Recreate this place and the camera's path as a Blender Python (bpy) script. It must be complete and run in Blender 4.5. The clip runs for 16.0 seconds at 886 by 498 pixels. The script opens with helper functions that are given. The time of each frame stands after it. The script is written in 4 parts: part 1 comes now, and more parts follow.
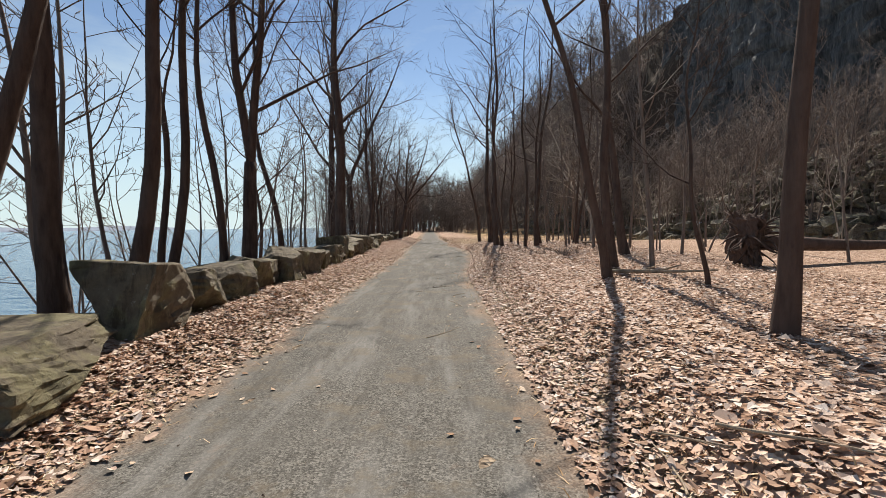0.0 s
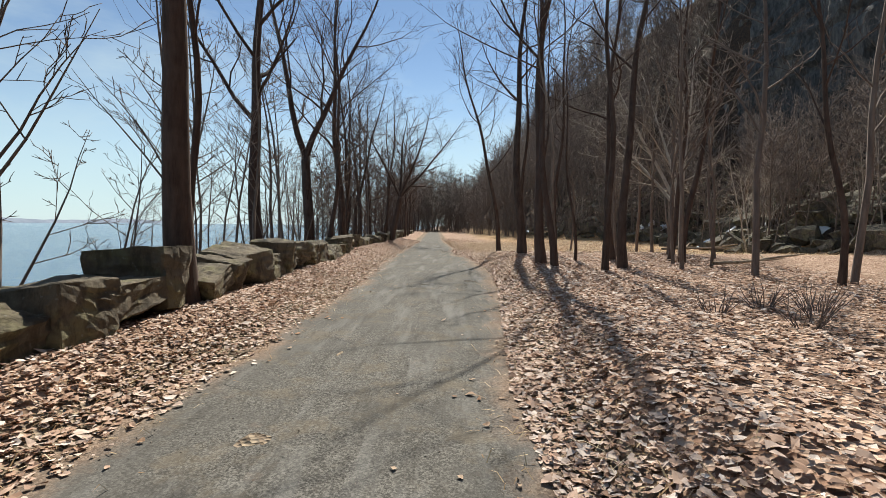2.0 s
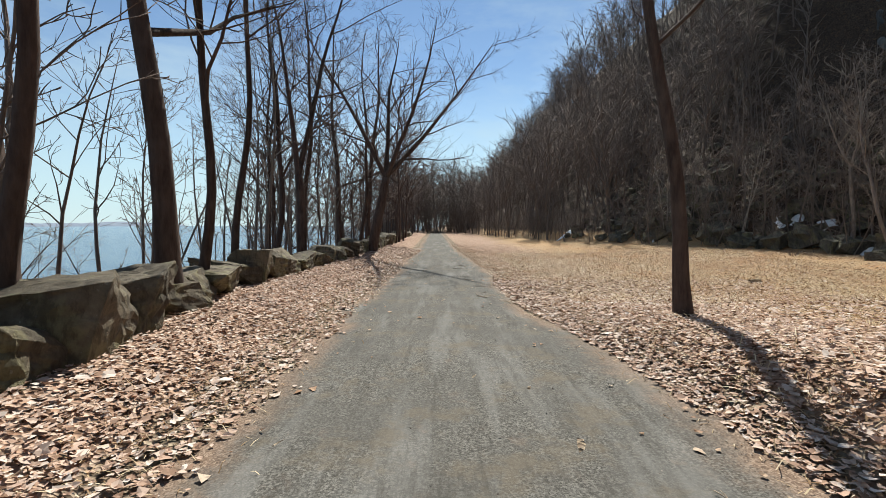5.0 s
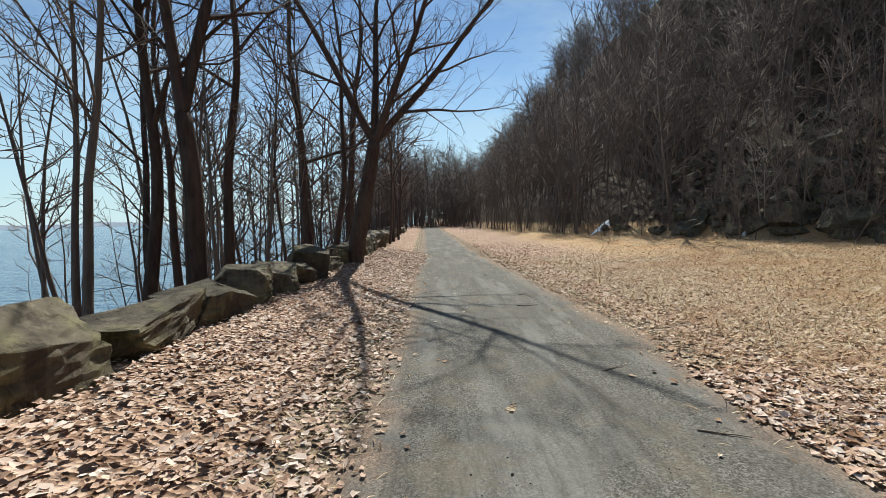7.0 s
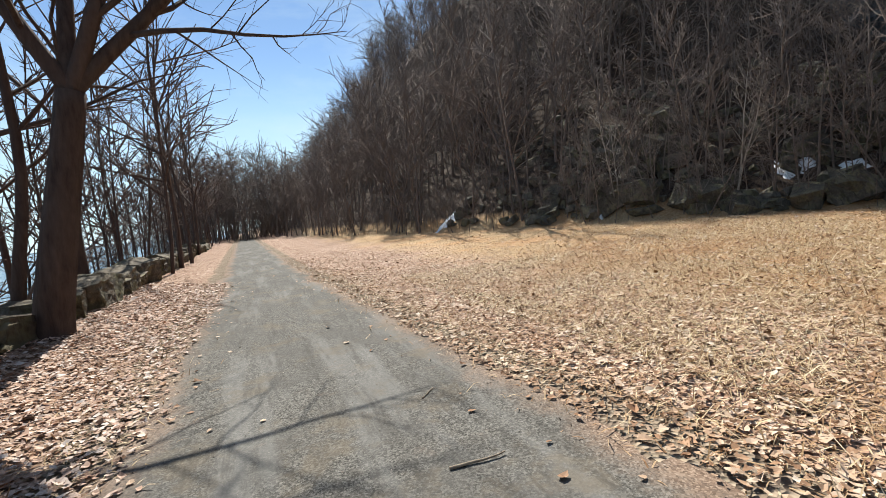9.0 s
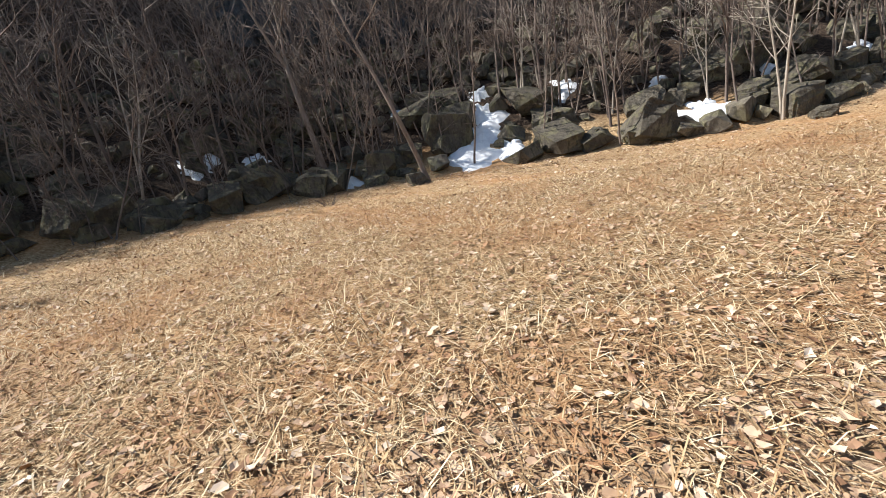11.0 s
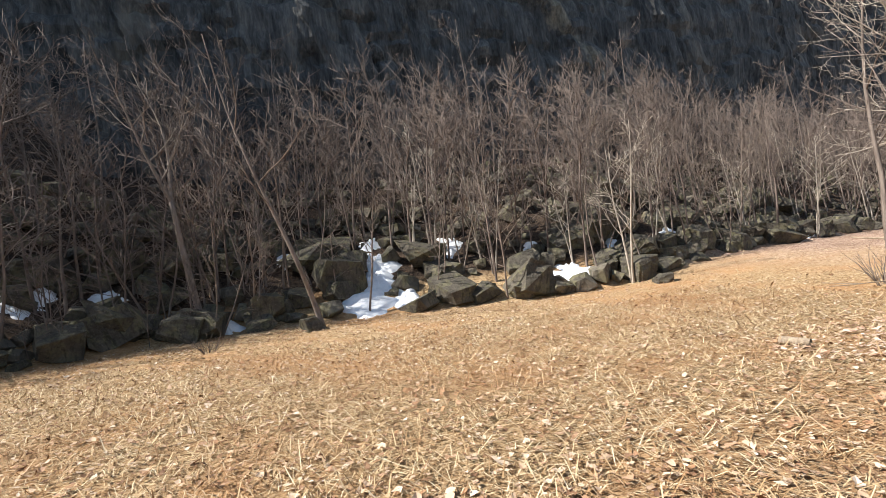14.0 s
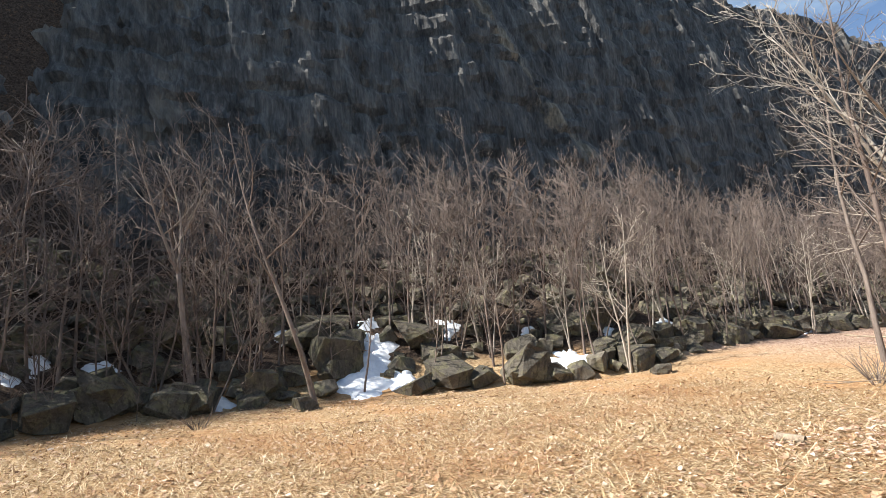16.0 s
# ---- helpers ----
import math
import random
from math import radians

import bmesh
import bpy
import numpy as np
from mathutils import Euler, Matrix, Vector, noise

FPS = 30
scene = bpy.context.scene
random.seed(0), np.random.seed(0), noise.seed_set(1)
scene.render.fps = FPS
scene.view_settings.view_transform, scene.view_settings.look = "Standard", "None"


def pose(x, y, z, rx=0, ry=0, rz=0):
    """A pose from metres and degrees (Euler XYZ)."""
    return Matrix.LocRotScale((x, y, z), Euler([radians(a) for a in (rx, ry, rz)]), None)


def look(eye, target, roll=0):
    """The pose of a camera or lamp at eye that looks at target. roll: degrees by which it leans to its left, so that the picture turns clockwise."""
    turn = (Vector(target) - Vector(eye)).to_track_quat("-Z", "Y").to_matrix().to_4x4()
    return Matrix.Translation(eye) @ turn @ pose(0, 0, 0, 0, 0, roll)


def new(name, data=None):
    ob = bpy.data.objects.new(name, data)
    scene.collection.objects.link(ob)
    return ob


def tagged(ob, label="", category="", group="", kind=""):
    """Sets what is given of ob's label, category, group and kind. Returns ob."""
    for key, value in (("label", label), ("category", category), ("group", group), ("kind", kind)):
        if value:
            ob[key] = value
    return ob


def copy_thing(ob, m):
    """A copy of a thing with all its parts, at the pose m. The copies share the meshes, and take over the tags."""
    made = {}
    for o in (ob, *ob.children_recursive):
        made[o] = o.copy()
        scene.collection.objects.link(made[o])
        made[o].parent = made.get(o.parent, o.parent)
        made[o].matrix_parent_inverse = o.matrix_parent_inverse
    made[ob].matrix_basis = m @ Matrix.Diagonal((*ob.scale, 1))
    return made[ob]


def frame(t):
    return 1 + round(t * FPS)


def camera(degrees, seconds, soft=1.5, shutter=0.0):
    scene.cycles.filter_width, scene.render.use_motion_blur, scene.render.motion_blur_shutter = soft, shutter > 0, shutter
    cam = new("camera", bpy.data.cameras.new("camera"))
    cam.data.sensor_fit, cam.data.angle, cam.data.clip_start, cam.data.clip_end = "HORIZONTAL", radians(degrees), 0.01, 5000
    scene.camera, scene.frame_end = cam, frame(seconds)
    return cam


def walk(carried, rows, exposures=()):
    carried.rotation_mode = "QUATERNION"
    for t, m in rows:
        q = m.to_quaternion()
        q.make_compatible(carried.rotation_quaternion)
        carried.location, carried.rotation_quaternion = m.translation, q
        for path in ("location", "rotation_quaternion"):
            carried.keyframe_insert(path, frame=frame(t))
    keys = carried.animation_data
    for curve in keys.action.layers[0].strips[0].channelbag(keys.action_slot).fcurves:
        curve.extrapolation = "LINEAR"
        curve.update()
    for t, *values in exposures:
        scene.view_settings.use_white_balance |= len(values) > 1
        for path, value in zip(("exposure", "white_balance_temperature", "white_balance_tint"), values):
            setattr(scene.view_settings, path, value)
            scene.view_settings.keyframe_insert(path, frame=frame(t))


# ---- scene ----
cam = camera(87.92, 16.0, soft=0.65)
rows = [
    (0, look((-0.000, 0.001, 0.830), (0.051, 9.988, 0.326), -0.68)),
    (0.5, look((0.020, 1.453, 0.830), (0.129, 11.439, 0.316), -0.85)),
    (1, look((0.104, 2.900, 0.830), (0.155, 12.887, 0.325), -0.71)),
    (1.5, look((0.104, 4.328, 0.830), (0.143, 14.314, 0.302), -0.12)),
    (2, look((0.115, 5.668, 0.830), (0.057, 15.655, 0.313), 0.49)),
    (2.5, look((0.052, 7.039, 0.830), (-0.071, 17.026, 0.339), 0.47)),
    (3, look((-0.031, 8.417, 0.830), (-0.185, 18.405, 0.355), 0.00)),
    (3.5, look((-0.120, 9.859, 0.830), (-0.248, 19.849, 0.385), 0.22)),
    (4, look((-0.104, 11.299, 0.830), (-0.278, 21.288, 0.383), 0.26)),
    (4.2, look((-0.066, 11.849, 0.830), (-0.278, 21.838, 0.419), 0.16)),
    (5.25, look((-0.55, 14.86, 0.830), (-0.53, 24.84, 0.255), -0.2)),
    (6.3, look((-1.078, 17.538, 0.830), (-0.864, 27.512, 0.140), -0.56)),
    (6.5, look((-1.068, 17.890, 0.830), (-0.867, 27.865, 0.150), -0.72)),
    (7, look((-0.969, 18.658, 0.830), (-0.817, 28.635, 0.167), -1.28)),
    (7.5, look((-0.833, 19.336, 0.841), (-0.591, 29.313, 0.213), -2.69)),
    (8, look((-0.821, 20.095, 0.830), (0.298, 30.009, 0.147), -4.39)),
    (8.5, look((-0.620, 20.927, 0.830), (1.571, 30.657, 0.093), -5.18)),
    (9, look((-0.705, 21.581, 0.830), (3.015, 30.824, -0.021), -5.91)),
    (9.5, look((-0.119, 22.452, 0.830), (6.057, 30.244, -0.233), -9.79)),
    (10, look((0.813, 22.616, 0.830), (8.771, 28.471, -0.715), -13.12)),
    (10.2, look((1.122, 22.695, 0.877), (9.759, 27.347, -1.062), -12.69)),
    (12.3, look((1.646, 24.126, 0.877), (11.146, 21.951, -1.367), -11.35)),
    (12.5, look((1.643, 24.121, 0.877), (11.141, 21.912, -1.338), -11.12)),
    (13, look((1.702, 24.070, 0.877), (11.234, 21.676, -0.967), -10.06)),
    (13.5, look((1.753, 23.993, 0.877), (11.338, 21.267, 0.037), -8.28)),
    (14, look((1.750, 23.967, 0.877), (11.284, 20.954, 1.084), -6.70)),
    (14.5, look((1.680, 23.987, 0.877), (11.084, 20.780, 2.005), -5.30)),
    (15, look((1.658, 23.994, 0.877), (11.007, 20.735, 2.286), -5.06)),
    (15.5, look((1.623, 24.017, 0.877), (10.927, 20.767, 2.569), -4.79)),
    (16, look((1.589, 24.039, 0.877), (10.879, 20.892, 2.823), -4.62)),
]
walk(cam, rows, exposures=[(0, 0.68, 6800, 10), (2, 0.66, 6650, 6), (4, 0.66, 6500, 5), (6.5, 0.64, 6300, 3), (7.5, 0.56, 6250, 2), (8.5, 0.8, 6350, 5), (9.5, 0.92, 6350, 8), (10.2, 0.9, 6250, 9), (12.5, 0.9, 6450, 9), (14, 1.02, 6450, 9), (16, 1.22, 6400, 9)])

# ---- world and light ----
SUN_AZ = radians(7)        # clockwise from +y
SUN_EL = radians(46)
world = bpy.data.worlds.new("sky_world")
scene.world = world
world.use_nodes = True
wn = world.node_tree.nodes
sky = wn.new("ShaderNodeTexSky")
sky.sky_type = "NISHITA"
sky.sun_disc = False
sky.sun_elevation = SUN_EL
sky.sun_rotation = SUN_AZ % (2 * math.pi)
sky.dust_density = 0.0
sky.air_density = 0.9
sky.ozone_density = 1.3
wn["Background"].inputs["Strength"].default_value = 0.075
wl = world.node_tree.links
way = wn.new("ShaderNodeTexCoord")
split = wn.new("ShaderNodeSeparateXYZ")
wl.new(way.outputs["Generated"], split.inputs[0])
stretch_sky = wn.new("ShaderNodeMapping")
stretch_sky.inputs["Scale"].default_value = (1.6, 1.6, 5.0)
wl.new(way.outputs["Generated"], stretch_sky.inputs["Vector"])
veil = wn.new("ShaderNodeTexNoise")
veil.inputs["Scale"].default_value = 1.7
veil.inputs["Detail"].default_value = 7
veil.inputs["Roughness"].default_value = 0.62
wl.new(stretch_sky.outputs[0], veil.inputs["Vector"])
thin_cloud = wn.new("ShaderNodeMapRange")
for i, v in enumerate((0.44, 0.72, 0.0, 0.5)):
    thin_cloud.inputs[1 + i].default_value = v
wl.new(veil.outputs["Fac"], thin_cloud.inputs[0])
haze = wn.new("ShaderNodeMapRange")
haze.interpolation_type = "SMOOTHSTEP"
for i, v in enumerate((-0.02, 0.34, 0.85, 0.0)):
    haze.inputs[1 + i].default_value = v
wl.new(split.outputs[2], haze.inputs[0])
for fac, tone in ((thin_cloud, (5.4, 6.6, 7.3, 1)), (haze, (5.3, 6.9, 7.7, 1))):
    blend = wn.new("ShaderNodeMix")
    blend.data_type = "RGBA"
    wl.new(fac.outputs[0], blend.inputs[0])
    wl.new(sky.outputs[0] if fac is thin_cloud else veiled, blend.inputs[6])
    blend.inputs[7].default_value = tone
    veiled = blend.outputs[2]
wl.new(veiled, wn["Background"].inputs["Color"])
sun_data = bpy.data.lights.new("sun", "SUN")
sun_data.energy = 5.0
sun_data.angle = radians(0.6)
sun_data.color = (1.0, 0.95, 0.87)
sun = new("sun", sun_data)
sun.matrix_world = look((40 * math.sin(SUN_AZ), 40 * math.cos(SUN_AZ), 40 * math.tan(SUN_EL)), (0, 0, 0))


# ---- materials ----
class Mat:
    """A small wrapper that builds one node material."""

    def __init__(self, name, rough=0.9, spec=0.3):
        self.m = bpy.data.materials.new(name)
        self.m.use_nodes = True
        self.t = self.m.node_tree
        self.b = self.t.nodes["Principled BSDF"]
        self.b.inputs["Roughness"].default_value = rough
        self.b.inputs["Specular IOR Level"].default_value = spec
        self.co = self.t.nodes.new("ShaderNodeTexCoord").outputs["Object"]

    def node(self, kind, **inputs):
        n = self.t.nodes.new(kind)
        for k, v in inputs.items():
            self.set(n.inputs[k.replace("_", " ")], v)
        return n

    def set(self, socket, v):
        if isinstance(v, bpy.types.NodeSocket):
            self.t.links.new(v, socket)
        else:
            socket.default_value = v

    def mapped(self, sx, sy, sz):
        n = self.t.nodes.new("ShaderNodeMapping")
        n.inputs["Scale"].default_value = (sx, sy, sz)
        self.t.links.new(self.co, n.inputs["Vector"])
        return n.outputs[0]

    def world_pos(self):
        return self.t.nodes.new("ShaderNodeNewGeometry").outputs["Position"]

    def noise(self, scale, detail=5, rough=0.6, vec=None):
        n = self.node("ShaderNodeTexNoise", Scale=scale, Detail=detail, Roughness=rough)
        self.set(n.inputs["Vector"], vec if vec is not None else self.co)
        return n.outputs["Fac"]

    def voronoi(self, scale, vec=None, out="Color"):
        n = self.node("ShaderNodeTexVoronoi", Scale=scale)
        self.set(n.inputs["Vector"], vec if vec is not None else self.co)
        return n.outputs[out]

    def ramp(self, fac, *stops):
        n = self.t.nodes.new("ShaderNodeValToRGB")
        e = n.color_ramp.elements
        while len(e) < len(stops):
            e.new(0.5)
        for el, (p, c) in zip(e, stops):
            el.position = p
            el.color = (*c, 1) if len(c) == 3 else c
        self.set(n.inputs["Fac"], fac)
        return n.outputs["Color"]

    def mix(self, fac, a, b, blend="MIX"):
        n = self.t.nodes.new("ShaderNodeMix")
        n.data_type = "RGBA"
        n.blend_type = blend
        self.set(n.inputs[0], fac)
        for s, v in ((n.inputs[6], a), (n.inputs[7], b)):
            self.set(s, (*v, 1) if isinstance(v, tuple) and len(v) == 3 else v)
        return n.outputs[2]

    def math(self, op, a, b=0.0):
        n = self.t.nodes.new("ShaderNodeMath")
        n.operation = op
        self.set(n.inputs[0], a)
        self.set(n.inputs[1], b)
        return n.outputs[0]

    def step(self, v, lo, hi):
        n = self.t.nodes.new("ShaderNodeMapRange")
        n.interpolation_type = "SMOOTHSTEP"
        self.set(n.inputs[0], v)
        n.inputs[1].default_value, n.inputs[2].default_value = lo, hi
        return n.outputs[0]

    def xyz(self, vec):
        n = self.t.nodes.new("ShaderNodeSeparateXYZ")
        self.set(n.inputs[0], vec)
        return n.outputs

    def done(self, colour, height=None, strength=0.5, dist=0.02):
        self.set(self.b.inputs["Base Color"], (*colour, 1) if isinstance(colour, tuple) else colour)
        if height is not None:
            n = self.t.nodes.new("ShaderNodeBump")
            n.inputs["Strength"].default_value = strength
            n.inputs["Distance"].default_value = dist
            self.set(n.inputs["Height"], height)
            self.t.links.new(n.outputs[0], self.b.inputs["Normal"])
        return self.m


def bark_material(name, dark, light, green=0.0):
    m = Mat(name, 0.95, 0.15)
    ridges = m.noise(22, 6, 0.7, m.mapped(1, 1, 0.18))
    blotch = m.noise(2.5, 4)
    rnd = m.t.nodes.new("ShaderNodeObjectInfo").outputs["Random"]
    c = m.ramp(ridges, (0.3, dark), (0.7, light))
    c = m.mix(m.math("MULTIPLY", m.step(blotch, 0.45, 0.7), 0.5), c, tuple(0.8 * v + 0.03 for v in light))
    if green:
        c = m.mix(m.math("MULTIPLY", m.step(m.noise(5), 0.5, 0.7), green), c, (0.13, 0.15, 0.06))
    c = m.mix(m.math("MULTIPLY", rnd, 0.35), c, (0.13, 0.085, 0.07))
    return m.done(c, ridges, 0.8, 0.02)


BARK = bark_material("bark_dark", (0.03, 0.021, 0.018), (0.112, 0.078, 0.063))
BARK_GREY = bark_material("bark_grey", (0.12, 0.09, 0.075), (0.34, 0.28, 0.235), 0.25)
BARK_TWIG = bark_material("bark_twig", (0.098, 0.077, 0.067), (0.25, 0.205, 0.176))
BARK_PALE = bark_material("bark_pale", (0.30, 0.26, 0.21), (0.55, 0.49, 0.42), 0.15)


def rock_material(name, dark, mid, light, moss):
    m = Mat(name, 0.9, 0.25)
    big = m.noise(1.6, 6, 0.6)
    fine = m.noise(14, 8, 0.75)
    c = m.ramp(m.mix(0.45, big, fine), (0.32, dark), (0.52, mid), (0.72, light))
    up = m.xyz(m.t.nodes.new("ShaderNodeNewGeometry").outputs["Normal"])[2]
    mossy = m.math("MULTIPLY", m.step(m.noise(3.5, 5), 0.47, 0.62), moss)
    c = m.mix(mossy, c, (0.22, 0.21, 0.085))
    lichen = m.step(m.noise(26, 3), 0.66, 0.72)
    c = m.mix(m.math("MULTIPLY", lichen, 0.4), c, (0.42, 0.41, 0.36))
    stain = m.step(m.noise(4.5, 6, 0.7, m.mapped(1.6, 1.6, 0.5)), 0.5, 0.62)
    c = m.mix(m.math("MULTIPLY", stain, 0.6), c, tuple(0.55 * v for v in dark))
    rnd = m.t.nodes.new("ShaderNodeObjectInfo").outputs["Random"]
    c = m.mix(m.math("MULTIPLY", rnd, 0.4), c, dark)
    cracks = m.voronoi(6, m.mapped(1, 1, 2), "Distance")
    return m.done(c, m.mix(0.35, fine, cracks), 1.0, 0.05)


WALL_ROCK = rock_material("wall_rock", (0.075, 0.06, 0.045), (0.19, 0.155, 0.11), (0.40, 0.34, 0.245), 0.45)
TALUS_ROCK = rock_material("talus_rock", (0.045, 0.039, 0.032), (0.145, 0.126, 0.099), (0.36, 0.31, 0.235), 0.35)


def cliff_material():
    m = Mat("cliff_rock", 0.9, 0.2)
    v = m.mapped(1, 1, 0.16)
    streak = m.noise(1.6, 8, 0.7, v)
    fine = m.noise(9, 8, 0.75, v)
    blot = m.noise(0.35, 4)
    c = m.ramp(m.mix(0.5, streak, fine), (0.37, (0.022, 0.022, 0.023)), (0.5, (0.082, 0.08, 0.078)), (0.64, (0.19, 0.18, 0.166)))
    c = m.mix(m.math("MULTIPLY", m.step(blot, 0.56, 0.68), 0.25), c, (0.26, 0.21, 0.155))
    x, y, z = m.xyz(m.world_pos())
    rib = m.math("SUBTRACT", m.math("SUBTRACT", y, m.math("MULTIPLY", z, 0.58)), 8.35)
    rib = m.math("ADD", m.math("ABSOLUTE", rib), m.math("MULTIPLY", m.noise(0.8, 7, 0.75), 3.4))
    # Mask of the bare tan rib: its paler colour includes the sunlight it catches.
    bare = m.math("SUBTRACT", 1.0, m.step(rib, 1.5, 2.1))
    c = m.mix(m.math("MULTIPLY", bare, 0.75), c, m.ramp(fine, (0.35, (0.13, 0.105, 0.075)), (0.65, (0.36, 0.3, 0.22))))
    joints = m.voronoi(1.3, m.mapped(1, 1.6, 0.22), "Distance")
    return m.done(c, m.mix(0.4, m.mix(0.5, streak, fine), joints), 0.9, 0.18)


CLIFF = cliff_material()


def ground_material():
    """Leaf litter in the woods, bleached straw on the open field, duff with painted-in shade on the slope."""
    m = Mat("leaf_litter_ground", 0.95, 0.1)
    p = m.world_pos()
    x, y, z = m.xyz(p)
    leafy = m.voronoi(38, p)
    hue = m.xyz(leafy)
    leaf = m.ramp(hue[0], (0.0, (0.12, 0.07, 0.045)), (0.3, (0.30, 0.18, 0.125)), (0.65, (0.48, 0.33, 0.245)), (1.0, (0.64, 0.49, 0.39)))
    leaf = m.mix(m.math("MULTIPLY", m.step(m.noise(1.2, 5, 0.6, p), 0.42, 0.68), 0.45), leaf, (0.20, 0.125, 0.08))
    stretch = m.t.nodes.new("ShaderNodeMapping")
    stretch.inputs["Scale"].default_value = (26, 9, 8)
    m.t.links.new(p, stretch.inputs["Vector"])
    blades = m.noise(2.2, 7, 0.75, stretch.outputs[0])
    straw = m.ramp(blades, (0.36, (0.10, 0.055, 0.028)), (0.5, (0.42, 0.28, 0.15)), (0.68, (0.74, 0.58, 0.37)))
    russet = m.step(m.noise(0.55, 5, 0.65, p), 0.44, 0.62)
    straw = m.mix(m.math("MULTIPLY", russet, 0.6), straw, (0.47, 0.255, 0.12))
    wob = m.math("MULTIPLY", m.math("SUBTRACT", m.noise(0.8, 5, 0.65, p), 0.5), 3.0)
    open_x = m.step(m.math("ADD", x, wob), 1.6, 3.4)
    open_y = m.step(m.math("ADD", y, wob), 14.5, 18.0)
    field = m.math("MULTIPLY", open_x, open_y)
    c = m.mix(field, leaf, straw)
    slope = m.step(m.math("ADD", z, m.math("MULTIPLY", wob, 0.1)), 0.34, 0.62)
    # Slope duff; shade between stones and thicket is put into its dark tone.
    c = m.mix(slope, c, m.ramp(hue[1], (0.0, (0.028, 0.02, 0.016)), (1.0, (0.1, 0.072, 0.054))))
    low = m.step(m.math("MULTIPLY", z, -1.0), 0.25, 0.8)
    c = m.mix(low, c, m.ramp(hue[1], (0.0, (0.06, 0.045, 0.035)), (1.0, (0.2, 0.15, 0.11))))
    clump = m.step(m.noise(9, 6, 0.75, p), 0.56, 0.66)
    c = m.mix(m.math("MULTIPLY", m.math("MULTIPLY", clump, field), 0.4), c, (0.24, 0.125, 0.06))
    near_path = m.t.nodes.new("ShaderNodeAttribute")
    near_path.attribute_name = "verge"
    dirt = m.step(m.math("ADD", near_path.outputs["Fac"], m.math("MULTIPLY", m.math("SUBTRACT", m.noise(3, 6, 0.7, p), 0.5), 1.3)), 0.35, 0.75)
    c = m.mix(m.math("MULTIPLY", dirt, 0.8), c, m.ramp(hue[1], (0.0, (0.10, 0.078, 0.055)), (0.6, (0.2, 0.165, 0.12)), (1.0, (0.34, 0.28, 0.2))))
    bump = m.mix(field, m.voronoi(38, p, "Distance"), blades)
    return m.done(c, bump, 0.9, 0.03)


GROUND = ground_material()


def path_material():
    m = Mat("packed_gravel", 0.95, 0.15)
    p = m.world_pos()
    grit = m.noise(85, 4, 0.8, p)
    stones = m.voronoi(150, p)
    st = m.xyz(stones)
    blot = m.noise(1.4, 6, 0.65, p)
    tracks = m.t.nodes.new("ShaderNodeMapping")
    tracks.inputs["Scale"].default_value = (2.6, 0.35, 1)
    m.t.links.new(p, tracks.inputs["Vector"])
    worn = m.noise(1.6, 5, 0.6, tracks.outputs[0])
    c = m.ramp(m.mix(0.25, grit, st[0]), (0.36, (0.045, 0.041, 0.036)), (0.5, (0.108, 0.1, 0.088)), (0.64, (0.215, 0.2, 0.177)))
    c = m.mix(m.math("MULTIPLY", m.step(m.noise(13, 6, 0.75, p), 0.5, 0.66), 0.4), c, (0.085, 0.073, 0.062))
    c = m.mix(m.math("MULTIPLY", m.step(blot, 0.42, 0.62), 0.6), c, (0.1, 0.093, 0.083))
    c = m.mix(m.math("MULTIPLY", m.step(worn, 0.48, 0.64), 0.5), c, (0.205, 0.196, 0.182))
    c = m.mix(m.math("MULTIPLY", m.step(m.noise(5, 6, 0.7, p), 0.58, 0.7), 0.22), c, (0.22, 0.155, 0.115))
    soil = m.noise(2.7, 7, 0.72, p)
    c = m.mix(m.math("MULTIPLY", m.step(soil, 0.5, 0.64), 0.55), c, (0.15, 0.122, 0.088))
    damp = m.noise(4.2, 7, 0.75, tracks.outputs[0])
    c = m.mix(m.math("MULTIPLY", m.step(damp, 0.5, 0.66), 0.55), c, (0.062, 0.056, 0.048))
    pale = m.noise(21, 5, 0.8, p)
    c = m.mix(m.math("MULTIPLY", m.step(pale, 0.6, 0.7), 0.4), c, (0.27, 0.25, 0.22))
    across = m.t.nodes.new("ShaderNodeAttribute")
    across.attribute_name = "across"
    edge = m.math("ADD", m.math("ABSOLUTE", across.outputs["Fac"]), m.math("MULTIPLY", m.math("SUBTRACT", m.noise(3.5, 6, 0.7, p), 0.5), 0.5))
    c = m.mix(m.math("MULTIPLY", m.step(edge, 0.68, 1.0), 0.85), c, m.ramp(st[1], (0.0, (0.12, 0.075, 0.05)), (0.6, (0.25, 0.165, 0.115)), (1.0, (0.4, 0.29, 0.21))))
    return m.done(c, m.mix(0.6, grit, m.noise(5, 6, 0.7, p)), 0.5, 0.008)


PATH = path_material()


def leaf_material(name, *stops, patchy=0.0):
    m = Mat(name, 0.75, 0.25)
    rnd = m.t.nodes.new("ShaderNodeNewGeometry").outputs["Random Per Island"]
    c = m.ramp(rnd, *stops)
    c = m.mix(m.math("MULTIPLY", m.noise(40, 4), 0.35), c, (0.2, 0.12, 0.07))
    if patchy:
        c = m.mix(m.math("MULTIPLY", m.step(m.noise(0.75, 6, 0.7), 0.47, 0.62), patchy), c, (0.36, 0.185, 0.085))
        c = m.mix(m.math("MULTIPLY", m.step(m.noise(6, 5, 0.7), 0.54, 0.66), patchy), c, (0.16, 0.085, 0.042))
    return m.done(c)


